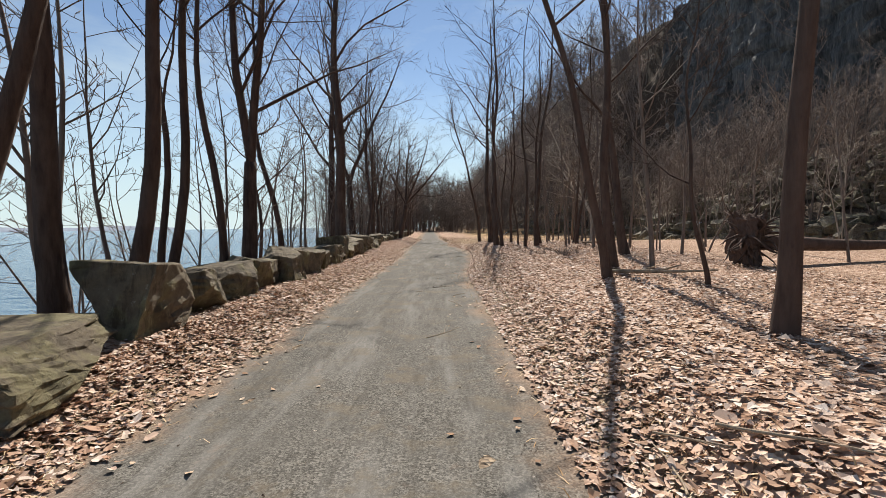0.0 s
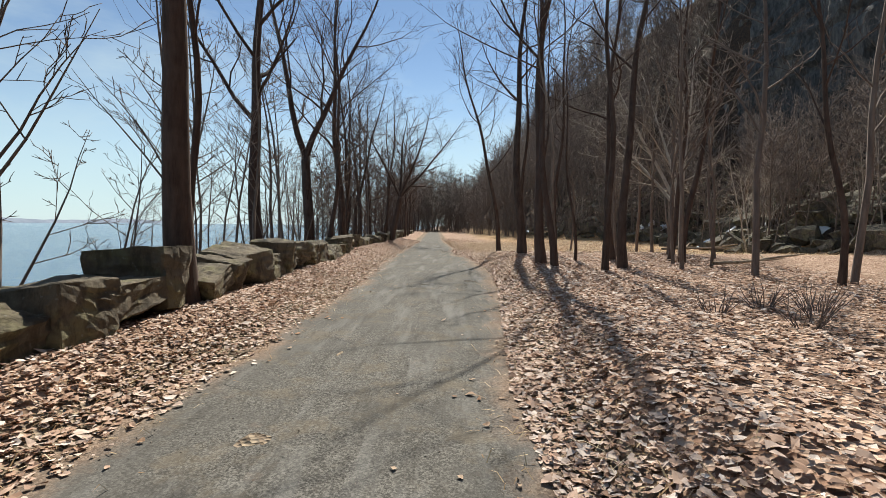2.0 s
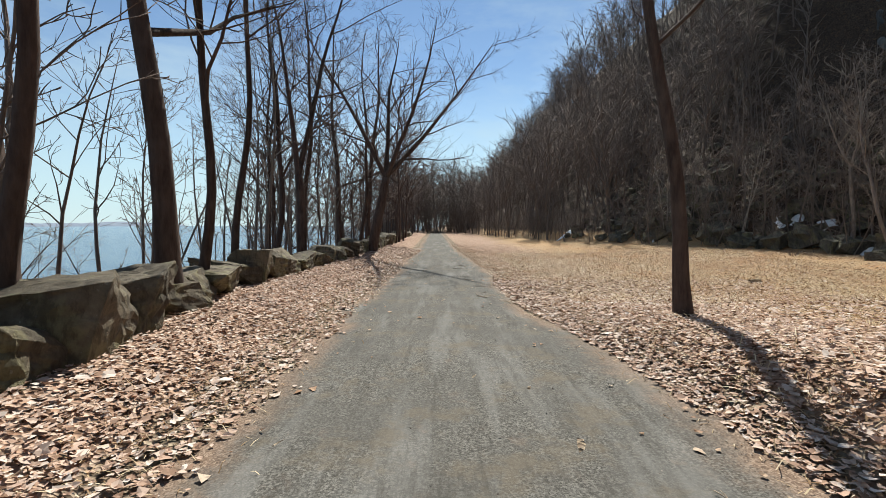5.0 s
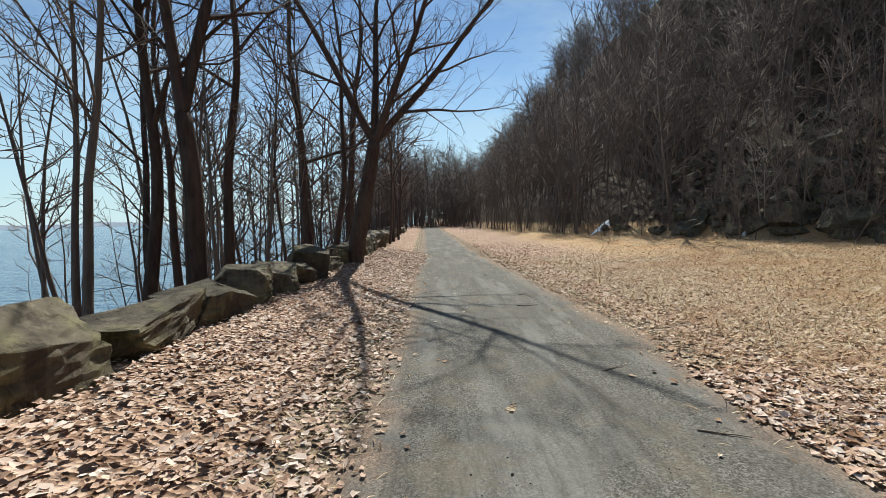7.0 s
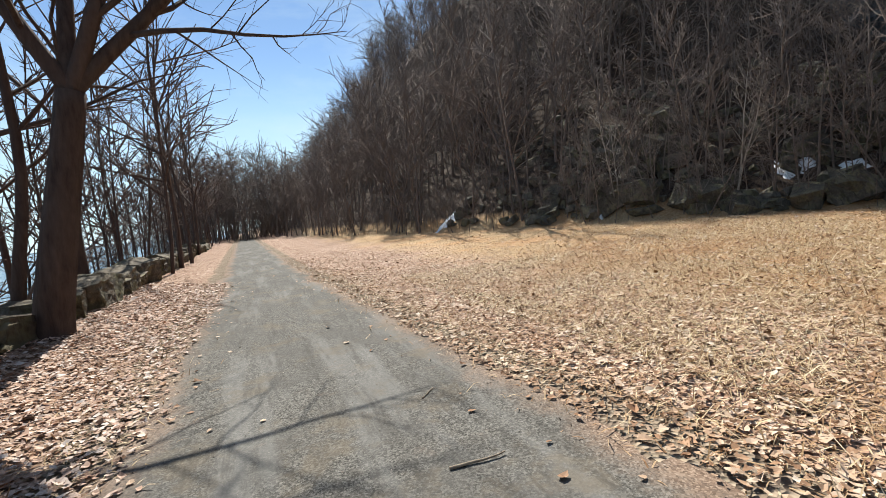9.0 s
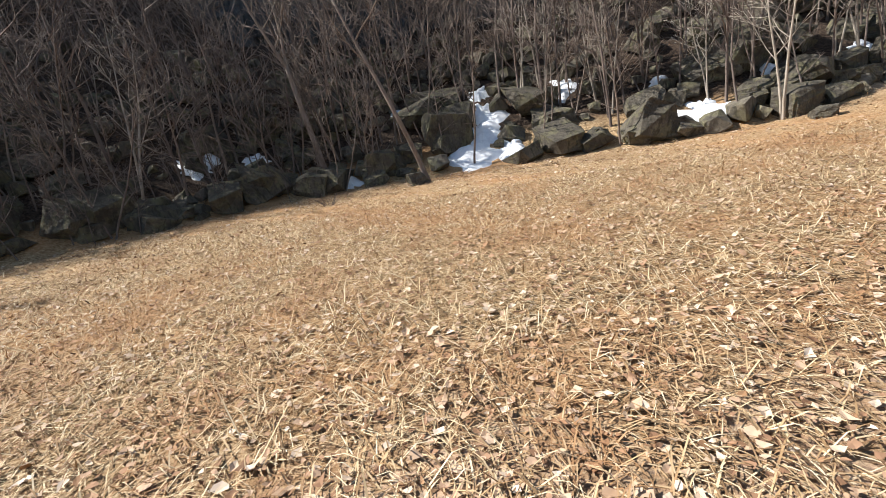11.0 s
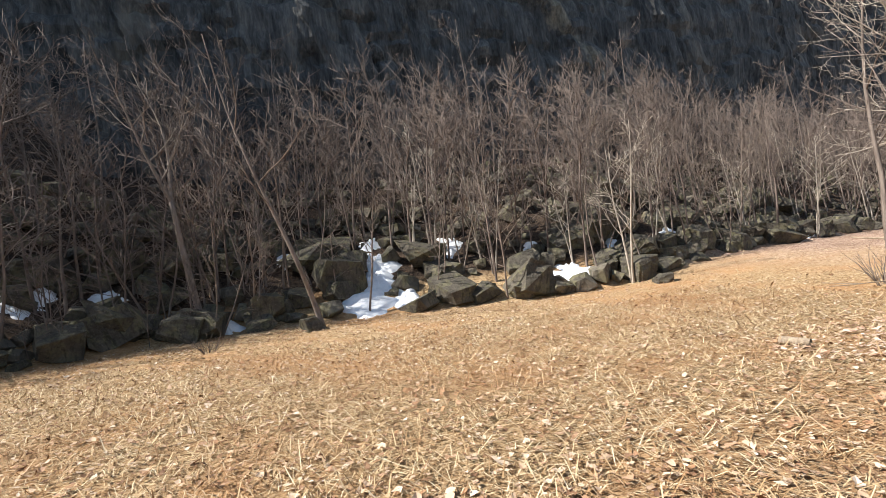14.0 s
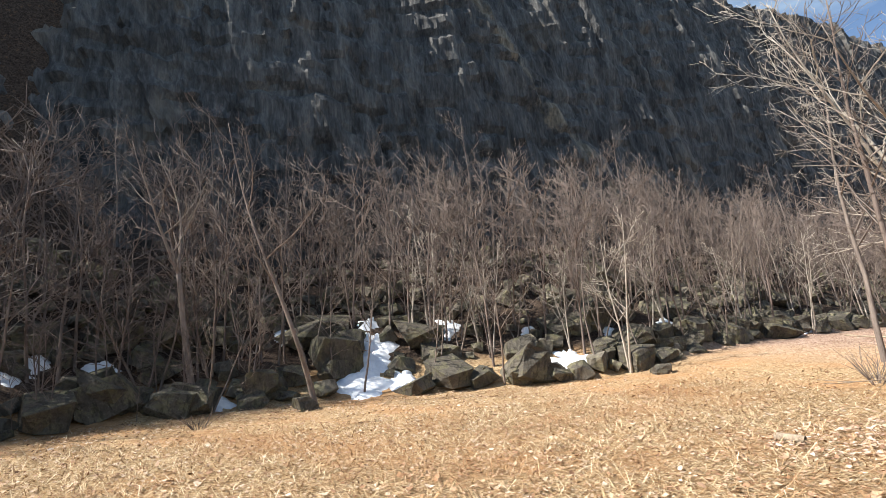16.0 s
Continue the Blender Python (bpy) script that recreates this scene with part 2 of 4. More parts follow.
LEAF = leaf_material("dead_leaf", (0.0, (0.22, 0.125, 0.08)), (0.22, (0.42, 0.26, 0.18)), (0.5, (0.58, 0.40, 0.305)), (0.8, (0.67, 0.52, 0.43)), (1.0, (0.78, 0.67, 0.59)))
FIELD_LEAF = leaf_material("brown_leaf", (0.0, (0.13, 0.065, 0.035)), (0.22, (0.34, 0.195, 0.115)), (0.55, (0.52, 0.365, 0.25)), (0.87, (0.66, 0.52, 0.39)), (1.0, (0.75, 0.63, 0.51)), patchy=0.45)
CURLED = leaf_material("curled_leaf", (0.0, (0.1, 0.05, 0.027)), (0.5, (0.22, 0.115, 0.06)), (1.0, (0.36, 0.2, 0.1)))
GRIT = leaf_material("path_grit", (0.0, (0.05, 0.04, 0.033)), (0.4, (0.12, 0.10, 0.085)), (0.75, (0.24, 0.21, 0.18)), (1.0, (0.45, 0.4, 0.34)))
STRAW = leaf_material("straw_blade", (0.0, (0.14, 0.075, 0.035)), (0.35, (0.40, 0.26, 0.13)), (0.8, (0.7, 0.55, 0.34)), (1.0, (0.84, 0.72, 0.51)), patchy=0.6)


def snow_material():
    m = Mat("old_snow", 0.7, 0.3)
    c = m.ramp(m.noise(6, 5), (0.3, (0.66, 0.68, 0.72)), (0.6, (0.87, 0.88, 0.9)))
    return m.done(c, m.noise(18, 5), 0.5, 0.02)


SNOW = snow_material()


def water_material():
    m = Mat("river_water", 0.12, 0.5)
    ripple = m.noise(1.3, 4, 0.6, m.mapped(0.5, 1.6, 1))
    c = m.ramp(m.noise(0.02, 3), (0.3, (0.05, 0.11, 0.18)), (0.7, (0.09, 0.16, 0.24)))
    return m.done(c, ripple, 0.9, 0.3)


WATER = water_material()


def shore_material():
    m = Mat("far_shore_woods_hazed", 1.0, 0.05)
    # Distance haze is mixed into the woods' colour, hence the blue-grey.
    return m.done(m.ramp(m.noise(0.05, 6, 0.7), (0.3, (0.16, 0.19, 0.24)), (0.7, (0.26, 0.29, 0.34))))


SHORE = shore_material()


def wood_material():
    m = Mat("dead_wood", 0.95, 0.15)
    g = m.noise(18, 6, 0.7, m.mapped(1, 1, 0.12))
    return m.done(m.ramp(g, (0.3, (0.16, 0.12, 0.09)), (0.7, (0.42, 0.34, 0.25))), g, 0.7, 0.015)


DEADWOOD = wood_material()


# ---- shape of the land ----
def smooth(v, lo, hi):
    t = np.clip((np.asarray(v, float) - lo) / (hi - lo), 0, 1)
    return t * t * (3 - 2 * t)


def path_left(y):
    return np.interp(y, (-6, 2, 6, 10, 13, 15, 19, 22, 25, 28, 70), (-1.4, -1.38, -1.32, -1.22, -1.24, -1.36, -1.4, -1.34, -1.4, -1.3, -2.3))


def path_right(y):
    return np.interp(y, (-6, 8, 10, 12, 14.5, 17, 19, 20.5, 22, 24, 26.4, 31, 70), (0.56, 0.55, 0.74, 0.92, 1.0, 0.8, 0.46, 0.4, 0.54, 0.38, 0.22, -0.02, -0.9))


def path_mid(y):
    return (path_left(y) + path_right(y)) / 2


def path_half(y):
    return (path_right(y) - path_left(y)) / 2


def wall_x(y):
    """Front foot of the boulder row."""
    return np.interp(y, (-6, 2, 7, 11, 14, 17, 19, 20.5, 22, 25, 30, 60), (-1.74, -1.7, -1.8, -1.92, -2.0, -2.3, -2.62, -2.58, -2.48, -2.4, -2.35, -3.2))


def toe_x(y):
    """Foot of the talus on the landward side."""
    return np.interp(y, (-40, -5, 5, 14, 18.5, 21.4, 24, 26, 28, 30, 35, 45, 60, 100), (14, 12.4, 11, 9.7, 8.6, 9.3, 9.8, 9.4, 8.2, 6.9, 5.2, 3.6, 2.0, 0.5))


def ridge_z(y):
    return np.interp(y, (-60, -10, 5, 14, 19, 25, 30, 40, 60, 100), (16, 19.5, 19, 17.8, 17.2, 16.4, 15.8, 16.5, 15.5, 10))


def land_z(x, y):
    x, y = np.broadcast_arrays(np.asarray(x, float), np.asarray(y, float))
    d = x - path_mid(y)
    hw = path_half(y)
    right = np.interp(y, (-6, 6, 9, 15.5, 19.5), (0.24, 0.24, 0.29, 0.29, 0.0))
    left = np.interp(y, (-6, 12, 20, 60), (0.2, 0.19, 0.15, 0.15))
    z = right * smooth(d, hw * 0.9, hw + 0.55) + left * smooth(-d, hw * 0.92, hw + np.interp(y, (10, 19), (0.45, 1.0)))
    out = wall_x(y) - 0.45 - x
    z = z - 3.0 * smooth(out, 0, 5.5)
    u = np.maximum(x - toe_x(y), -1.2)
    r = ridge_z(y)
    k = smooth(y, 27, 34)
    scree = np.where(u < 4, 0.62 * np.maximum(u, 0), 2.48 + 0.5 * (u - 4))
    steep = 3.5 + (r - 3.5) * smooth(u, 8.4, 9.6)
    a = np.where(u < 6, scree, np.maximum(steep, scree * 0 + 3.5))
    b = np.interp(u.ravel(), (0, 4, 6), (0, 2.6, 4.4)).reshape(u.shape) + (r - 4.4) * np.clip((u - 6) / 6.5, 0, 1)
    hill = (1 - k) * a + k * b
    rough = 0.16 * np.sin(1.7 * x + 0.9 * y) * np.sin(1.3 * y - 0.8 * x) * smooth(u, 0.5, 3)
    fieldward = np.interp(y, (20, 26, 32), (0.0, 0.12, 0.2)) * smooth(x, 2, 8)
    return z + hill + rough + fieldward - 0.02


def gz(x, y):
    return float(land_z(x, y))


# ---- mesh helpers ----
def mesh_object(name, verts, faces, material, parent=None, label="", flat=False):
    me = bpy.data.meshes.new(name)
    me.from_pydata(verts if isinstance(verts, list) else verts.tolist(), [], faces)
    me.materials.append(material)
    if not flat:
        me.polygons.foreach_set("use_smooth", np.ones(len(me.polygons), bool))
    me.update()
    ob = new(name, me)
    if parent is not None:
        ob.parent = parent
    if label:
        ob["label"] = label
    return ob


def part(name, bm, material, parent=None, label="", flat=True):
    me = bpy.data.meshes.new(name)
    bm.to_mesh(me)
    bm.free()
    me.materials.append(material)
    if not flat:
        me.polygons.foreach_set("use_smooth", np.ones(len(me.polygons), bool))
    ob = new(name, me)
    if parent is not None:
        ob.parent = parent
    if label:
        ob["label"] = label
    return ob


def grid_mesh(name, xs, ys, zfun, material):
    gx, gy = np.meshgrid(xs, ys)
    v = np.stack([gx.ravel(), gy.ravel(), zfun(gx, gy).ravel()], 1)
    n, w = len(ys), len(xs)
    idx = np.arange(n * w).reshape(n, w)
    f = np.stack([idx[:-1, :-1], idx[:-1, 1:], idx[1:, 1:], idx[1:, :-1]], -1).reshape(-1, 4)
    return mesh_object(name, v, f.tolist(), material)


# ---- the land ----
xs = np.concatenate([[-900, -300, -90, -40, -22], np.arange(-14, -3, 0.5), np.arange(-3, 3, 0.09), np.arange(3, 26, 0.33), [28, 32, 40, 70, 200, 900]])
ys = np.concatenate([[-600, -200, -80, -40, -22, -14], np.arange(-10, 34, 0.2), np.arange(34, 70, 0.7), [72, 78, 86, 100, 140, 250, 900]])
bump_rng = np.random.default_rng(5)


def rough_land(x, y):
    z = land_z(x, y)
    near = (np.abs(x) < 3) & (y > -6) & (y < 34)
    return z + near * bump_rng.normal(0, 0.006, z.shape)


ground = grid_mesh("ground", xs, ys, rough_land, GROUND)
gx, gy = np.meshgrid(xs, ys)
worn_edge = 1 - smooth(np.abs(gx - path_mid(gy)) - path_half(gy), 0.02, 0.42)
verge = ground.data.attributes.new("verge", "FLOAT", "POINT")
verge.data.foreach_set("value", worn_edge.ravel().astype(np.float32))
tagged(ground, "brown leaf-littered ground with a straw field and wooded slope", "ground", kind="structure")

# the gravel path: a strip with frayed edges
pys = np.arange(-6, 68, 0.12)
cross = np.linspace(-1, 1, 15)
pv, pf = [], []
for i, yy in enumerate(pys):
    mid, hw = float(path_mid(yy)), float(path_half(yy))
    fl = 0.18 * noise.noise((0, yy * 1.1, 3)) + 0.1 * noise.noise((0, yy * 6, 8))
    fr = 0.22 * noise.noise((5, yy * 1.0, 3)) + 0.12 * noise.noise((5, yy * 5, 8))
    for c in cross:
        x = mid + c * (hw + (fl if c < 0 else fr))
        pv.append((x, yy, gz(x, yy) + 0.014 - 0.012 * abs(c) ** 8 + 0.004 * noise.noise((x * 4, yy * 4, 0))))
for i in range(len(pys) - 1):
    for j in range(14):
        a = i * 15 + j
        pf.append((a, a + 1, a + 16, a + 15))
path = mesh_object("path", pv, pf, PATH)
across = path.data.attributes.new("across", "FLOAT", "POINT")
across.data.foreach_set("value", np.tile(cross, len(pys)).astype(np.float32))
tagged(path, "grey packed gravel path with worn wheel tracks", "path", kind="structure")

water = grid_mesh("water", np.linspace(-1500, -3.5, 40), np.linspace(-1500, 1500, 40), lambda x, y: 0 * x - 1.35, WATER)
tagged(water, "pale rippled river water below the bank", "water", kind="structure")

sv, sf = [], []
for i in range(161):
    yy = -1600 + i * 20
    hgt = 9 + 6 * noise.noise((0, yy * 0.004, 0)) + 3 * noise.noise((0, yy * 0.02, 4))
    for dx, zz in ((0, -2), (-10, hgt * 0.7), (-60, hgt), (-160, -2)):
        sv.append((-900 + dx, yy, zz))
for i in range(160):
    for j in range(3):
        a = i * 4 + j
        sf.append((a, a + 1, a + 5, a + 4))
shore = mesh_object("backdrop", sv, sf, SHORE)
tagged(shore, "low wooded shore across the river, distance haze in its blue-grey colour", "shore", kind="structure")


# ---- the cliff ----
def cliff_mesh():
    rng = np.random.default_rng(11)
    along = np.arange(-34, 33, 0.11)
    levels = np.linspace(0, 1, 64)
    ctrl = np.cumsum(rng.uniform(0.18, 0.9, 200)) - 44
    offs = rng.uniform(-0.11, 0.11, 200)
    v, f = [], []
    for yy in along:
        top = float(ridge_z(yy)) + 0.35 * noise.noise((yy * 0.5, 0, 0)) + 0.5 * noise.noise((yy * 0.13, 7, 0)) + 0.1
        for s in levels:
            z = 2.6 + s * (top - 2.6)
            ys_ = yy - 0.24 * (z - 6) + 0.3 * noise.noise((yy * 0.3, z * 0.2, 2))
            k = int(np.searchsorted(ctrl, ys_)) % 200
            u = 5.9 + 1.5 * s ** 1.6 + offs[k] * (0.6 + 0.5 * s) + 0.38 * noise.noise((ys_ * 0.28, z * 0.07, 9))
            u += 0.24 * noise.noise((ys_ * 1.7, z * 0.16, 0)) + 0.13 * noise.noise((ys_ * 4.5, z * 0.4, 3)) - 0.12 * abs(noise.noise((yy * 2.2, z * 3, 1)))
            u += 0.3 * abs(noise.noise((yy * 0.4, z * 0.9, 5))) + 0.16 * (noise.noise((yy * 0.8, z * 1.9, 15)) > 0.15)
            if z > 5:
                u -= 0.4 * math.exp(-((yy - 8.35 - 0.58 * z + 0.8 * noise.noise((yy, z * 0.5, 4))) / 0.9) ** 2)
            if s > 0.97:
                u += 0.9
            v.append((10.77 - 0.054 * yy + u, yy, z))
    w = len(levels)
    for i in range(len(along) - 1):
        for j in range(w - 1):
            a = i * w + j
            f.append((a, a + w, a + w + 1, a + 1))
    return v, f


cv, cf = cliff_mesh()
cliff = mesh_object("cliff", cv, cf, CLIFF, flat=True)
tagged(cliff, "dark columnar rock cliff above the talus slope", "cliff", kind="structure")


# ---- rocks ----
def rock_mesh(name, seed, sx, sy, sz, material, cuts=3, chip=0.12):
    """An angular block: a box with its corners knocked off, split faces and a chipped surface."""
    rng = random.Random(seed)
    bm = bmesh.new()
    bmesh.ops.create_cube(bm, size=1)
    for v in bm.verts:
        v.co += Vector([rng.uniform(-0.17, 0.17) for _ in range(3)])
    for _ in range(5):
        n = Vector([rng.uniform(-1, 1) for _ in range(3)]).normalized()
        d = rng.uniform(0.44, 0.62)
        got = bmesh.ops.bisect_plane(bm, geom=bm.verts[:] + bm.edges[:] + bm.faces[:], plane_co=n * d, plane_no=n, clear_outer=True)
        rim = [e for e in got["geom_cut"] if isinstance(e, bmesh.types.BMEdge)]
        if len(rim) > 2:
            bmesh.ops.contextual_create(bm, geom=rim)
    bmesh.ops.bevel(bm, geom=bm.edges[:], offset=0.02, segments=1, affect="EDGES", clamp_overlap=True)
    bmesh.ops.triangulate(bm, faces=bm.faces[:])
    for _ in range(cuts):
        long = [e for e in bm.edges if e.calc_length() > 0.13]
        bmesh.ops.subdivide_edges(bm, edges=long, cuts=1, use_grid_fill=True)
        bmesh.ops.triangulate(bm, faces=[f for f in bm.faces if len(f.verts) > 3])
    off = Vector((seed * 1.7, seed * 0.3, seed * 0.9))
    bm.normal_update()
    for v in bm.verts:
        q = v.co * 2.4 + off
        ledge = abs(noise.noise(q * Vector((0.7, 0.7, 2.6))))
        v.co += v.normal * chip * (0.22 * noise.noise(q) + 0.24 * noise.noise(q * 3.1) + 0.2 * noise.noise(q * 7.5) - 0.45 * ledge)
    low = min(v.co.z for v in bm.verts)
    for v in bm.verts:
        v.co = Vector((v.co.x * sx, v.co.y * sy, (v.co.z - low) * sz))
    me = bpy.data.meshes.new(name)
    bm.to_mesh(me)
    bm.free()
    me.materials.append(material)
    return me


def wall_boulder(seed, x, y, sx, sy, sz, turn, tilt=0.0, label="mossy tan quarried boulder in the row beside the path"):
    ob = new("boulder", rock_mesh("boulder", seed, sx, sy, sz, WALL_ROCK))
    ob.matrix_world = pose(x, y, gz(x, y) - 0.07, tilt, tilt * 0.5, turn)
    return tagged(ob, label, "boulder", group="boulders beside the path")


# the first blocks of the row, each shaped for itself
wall_boulder(1, -1.98, 2.05, 0.66, 0.78, 0.24, 8, 2, "flat mossy boulder slab edging the gravel path")
wall_boulder(2, -1.95, 2.98, 0.44, 0.62, 0.47, -6, 0, "tall dark block-shaped boulder edging the gravel path")
wall_boulder(3, -2.05, 3.75, 0.5, 0.6, 0.34, 20, -6)
wall_boulder(4, -2.1, 4.45, 0.55, 0.72, 0.34, -10, 4)
wall_boulder(5, -2.16, 5.25, 0.55, 0.62, 0.42, 5, 0)
wall_rng = random.Random(21)


def boulder_run(y0, y1, k, length, heights):
    """Blocks set end to end along the row."""
    y = y0
    while y < y1:
        ln = wall_rng.uniform(*length)
        dp = wall_rng.uniform(0.44, 0.6)
        hh = wall_rng.choice(heights)
        wall_boulder(k, float(wall_x(y + ln / 2)) - dp * 0.46 + wall_rng.uniform(-0.05, 0.05), y + ln / 2, dp, ln * 1.06, hh, wall_rng.uniform(-18, 18), wall_rng.uniform(-8, 8))
        y += ln * wall_rng.uniform(0.9, 1.0)
        k += 1
    return k


k = boulder_run(5.62, 10.25, 10, (0.42, 0.66), (0.32, 0.38, 0.42, 0.46))
for y, ln, dp, hh, turn, tilt in (
        (10.55, 0.52, 0.5, 0.44, -12, 3), (11.15, 0.55, 0.52, 0.4, 14, -4), (11.72, 0.5, 0.55, 0.5, 6, 0), (12.3, 0.62, 0.52, 0.42, -20, 5), (12.95, 0.6, 0.5, 0.38, 12, 0)):
    wall_boulder(k, float(wall_x(y)) - dp * 0.46, y, dp, ln, hh, turn, tilt, "angular tan boulder with mossy faces beside the path")
    k += 1
k = boulder_run(13.3, 19.4, k, (0.45, 0.8), (0.3, 0.34, 0.4))
for y, ln, dp, hh, turn, tilt in (
        (19.7, 0.46, 0.46, 0.4, 10, 2), (20.45, 0.95, 0.52, 0.36, -4, 5), (21.35, 0.85, 0.5, 0.27, 6, 6), (22.1, 0.72, 0.5, 0.26, -8, 3), (22.72, 0.6, 0.5, 0.33, 12, -5),
        (23.28, 0.46, 0.42, 0.28, 30, 8), (23.78, 0.5, 0.46, 0.3, -15, 0)):
    wall_boulder(k, float(wall_x(y)) - dp * 0.42, y, dp, ln, hh, turn, tilt, "long dark flat-topped boulder in the row beside the path")
    k += 1
wall_boulder(k, float(wall_x(24.4)) - 0.2, 24.4, 0.46, 0.6, 0.42, 24, 20, "upright boulder with a sloping mossy yellow-green face")
k = boulder_run(24.75, 46, k + 1, (0.42, 0.72), (0.26, 0.3, 0.36, 0.42))


# ---- bare trees ----
def tube(pts, rad, sides, verts, faces):
    pts = np.asarray(pts, float)
    d = np.gradient(pts, axis=0)
    d /= np.linalg.norm(d, axis=1)[:, None] + 1e-9
    ref = np.array((0.3, 0.9, 0.1)) if abs(d[0][2]) > 0.7 else np.array((0, 0, 1.0))
    a = np.cross(d, ref)
    a /= np.linalg.norm(a, axis=1)[:, None] + 1e-9
    b = np.cross(d, a)
    ang = np.arange(sides) * 2 * np.pi / sides
    ring = pts[:, None] + np.asarray(rad)[:, None, None] * (np.cos(ang)[None, :, None] * a[:, None] + np.sin(ang)[None, :, None] * b[:, None])
    base = len(verts)
    verts.extend(map(tuple, ring.reshape(-1, 3)))
    n = len(pts)
    for i in range(n - 1):
        o = base + i * sides
        for j in range(sides):
            q = (j + 1) % sides
            faces.append((o + j, o + q, o + sides + q, o + sides + j))
    tip = base + (n - 1) * sides
    faces.append(tuple(tip + j for j in range(sides)))


def bough(rng, start, direction, length, segs, curl, wander):
    """A crooked line that starts along direction and bends upward by curl."""
    p, d = np.array(start, float), np.array(direction, float)
    out = [p.copy()]
    step = length / segs
    for _ in range(segs):
        d = d + np.array((rng.gauss(0, wander), rng.gauss(0, wander), rng.gauss(0, wander * 0.6) + curl))
        d /= np.linalg.norm(d)
        p = p + d * step
        out.append(p.copy())
    return np.array(out)


def side_way(rng, d, angle):
    """A direction that leaves d by angle (radians) at a random side."""
    r = np.array([rng.gauss(0, 1) for _ in range(3)])
    r -= d * (r @ d)
    r /= np.linalg.norm(r) + 1e-9
    return d * math.cos(angle) + r * math.sin(angle)


def limb_parts(rng, line, rad, subs, twigs, verts, faces, sides=5, twig_r=0.0026):
    """One limb with its side branches and twigs."""
    tube(line, rad, sides, verts, faces)
    n = len(line) - 1
    full = np.linalg.norm(line[-1] - line[0])
    for s in range(subs):
        f = 0.18 + 0.8 * (s + rng.random()) / subs
        i = min(int(f * n), n - 1)
        p = line[i] + (line[i + 1] - line[i]) * (f * n - i)
        d = (line[i + 1] - line[i]) / np.linalg.norm(line[i + 1] - line[i])
        ln = full * rng.uniform(0.22, 0.5) * (1.15 - 0.6 * f)
        r0 = max(rad[i] * rng.uniform(0.35, 0.55), twig_r)
        sub = bough(rng, p, side_way(rng, d, rng.uniform(0.5, 1.05)), ln, 4, 0.07, 0.2)
        tube(sub, np.linspace(r0, twig_r * 0.8, 5), 3, verts, faces)
        for w in range(twigs):
            g = 0.2 + 0.8 * (w + rng.random()) / twigs
            j = min(int(g * 4), 3)
            q = sub[j] + (sub[j + 1] - sub[j]) * (g * 4 - j)
            e = (sub[j + 1] - sub[j]) / np.linalg.norm(sub[j + 1] - sub[j])
            tw = bough(rng, q, side_way(rng, e, rng.uniform(0.4, 0.95)), ln * rng.uniform(0.28, 0.6), 2, 0.08, 0.16)
            tube(tw, (twig_r, twig_r * 0.8, twig_r * 0.5), 3, verts, faces)


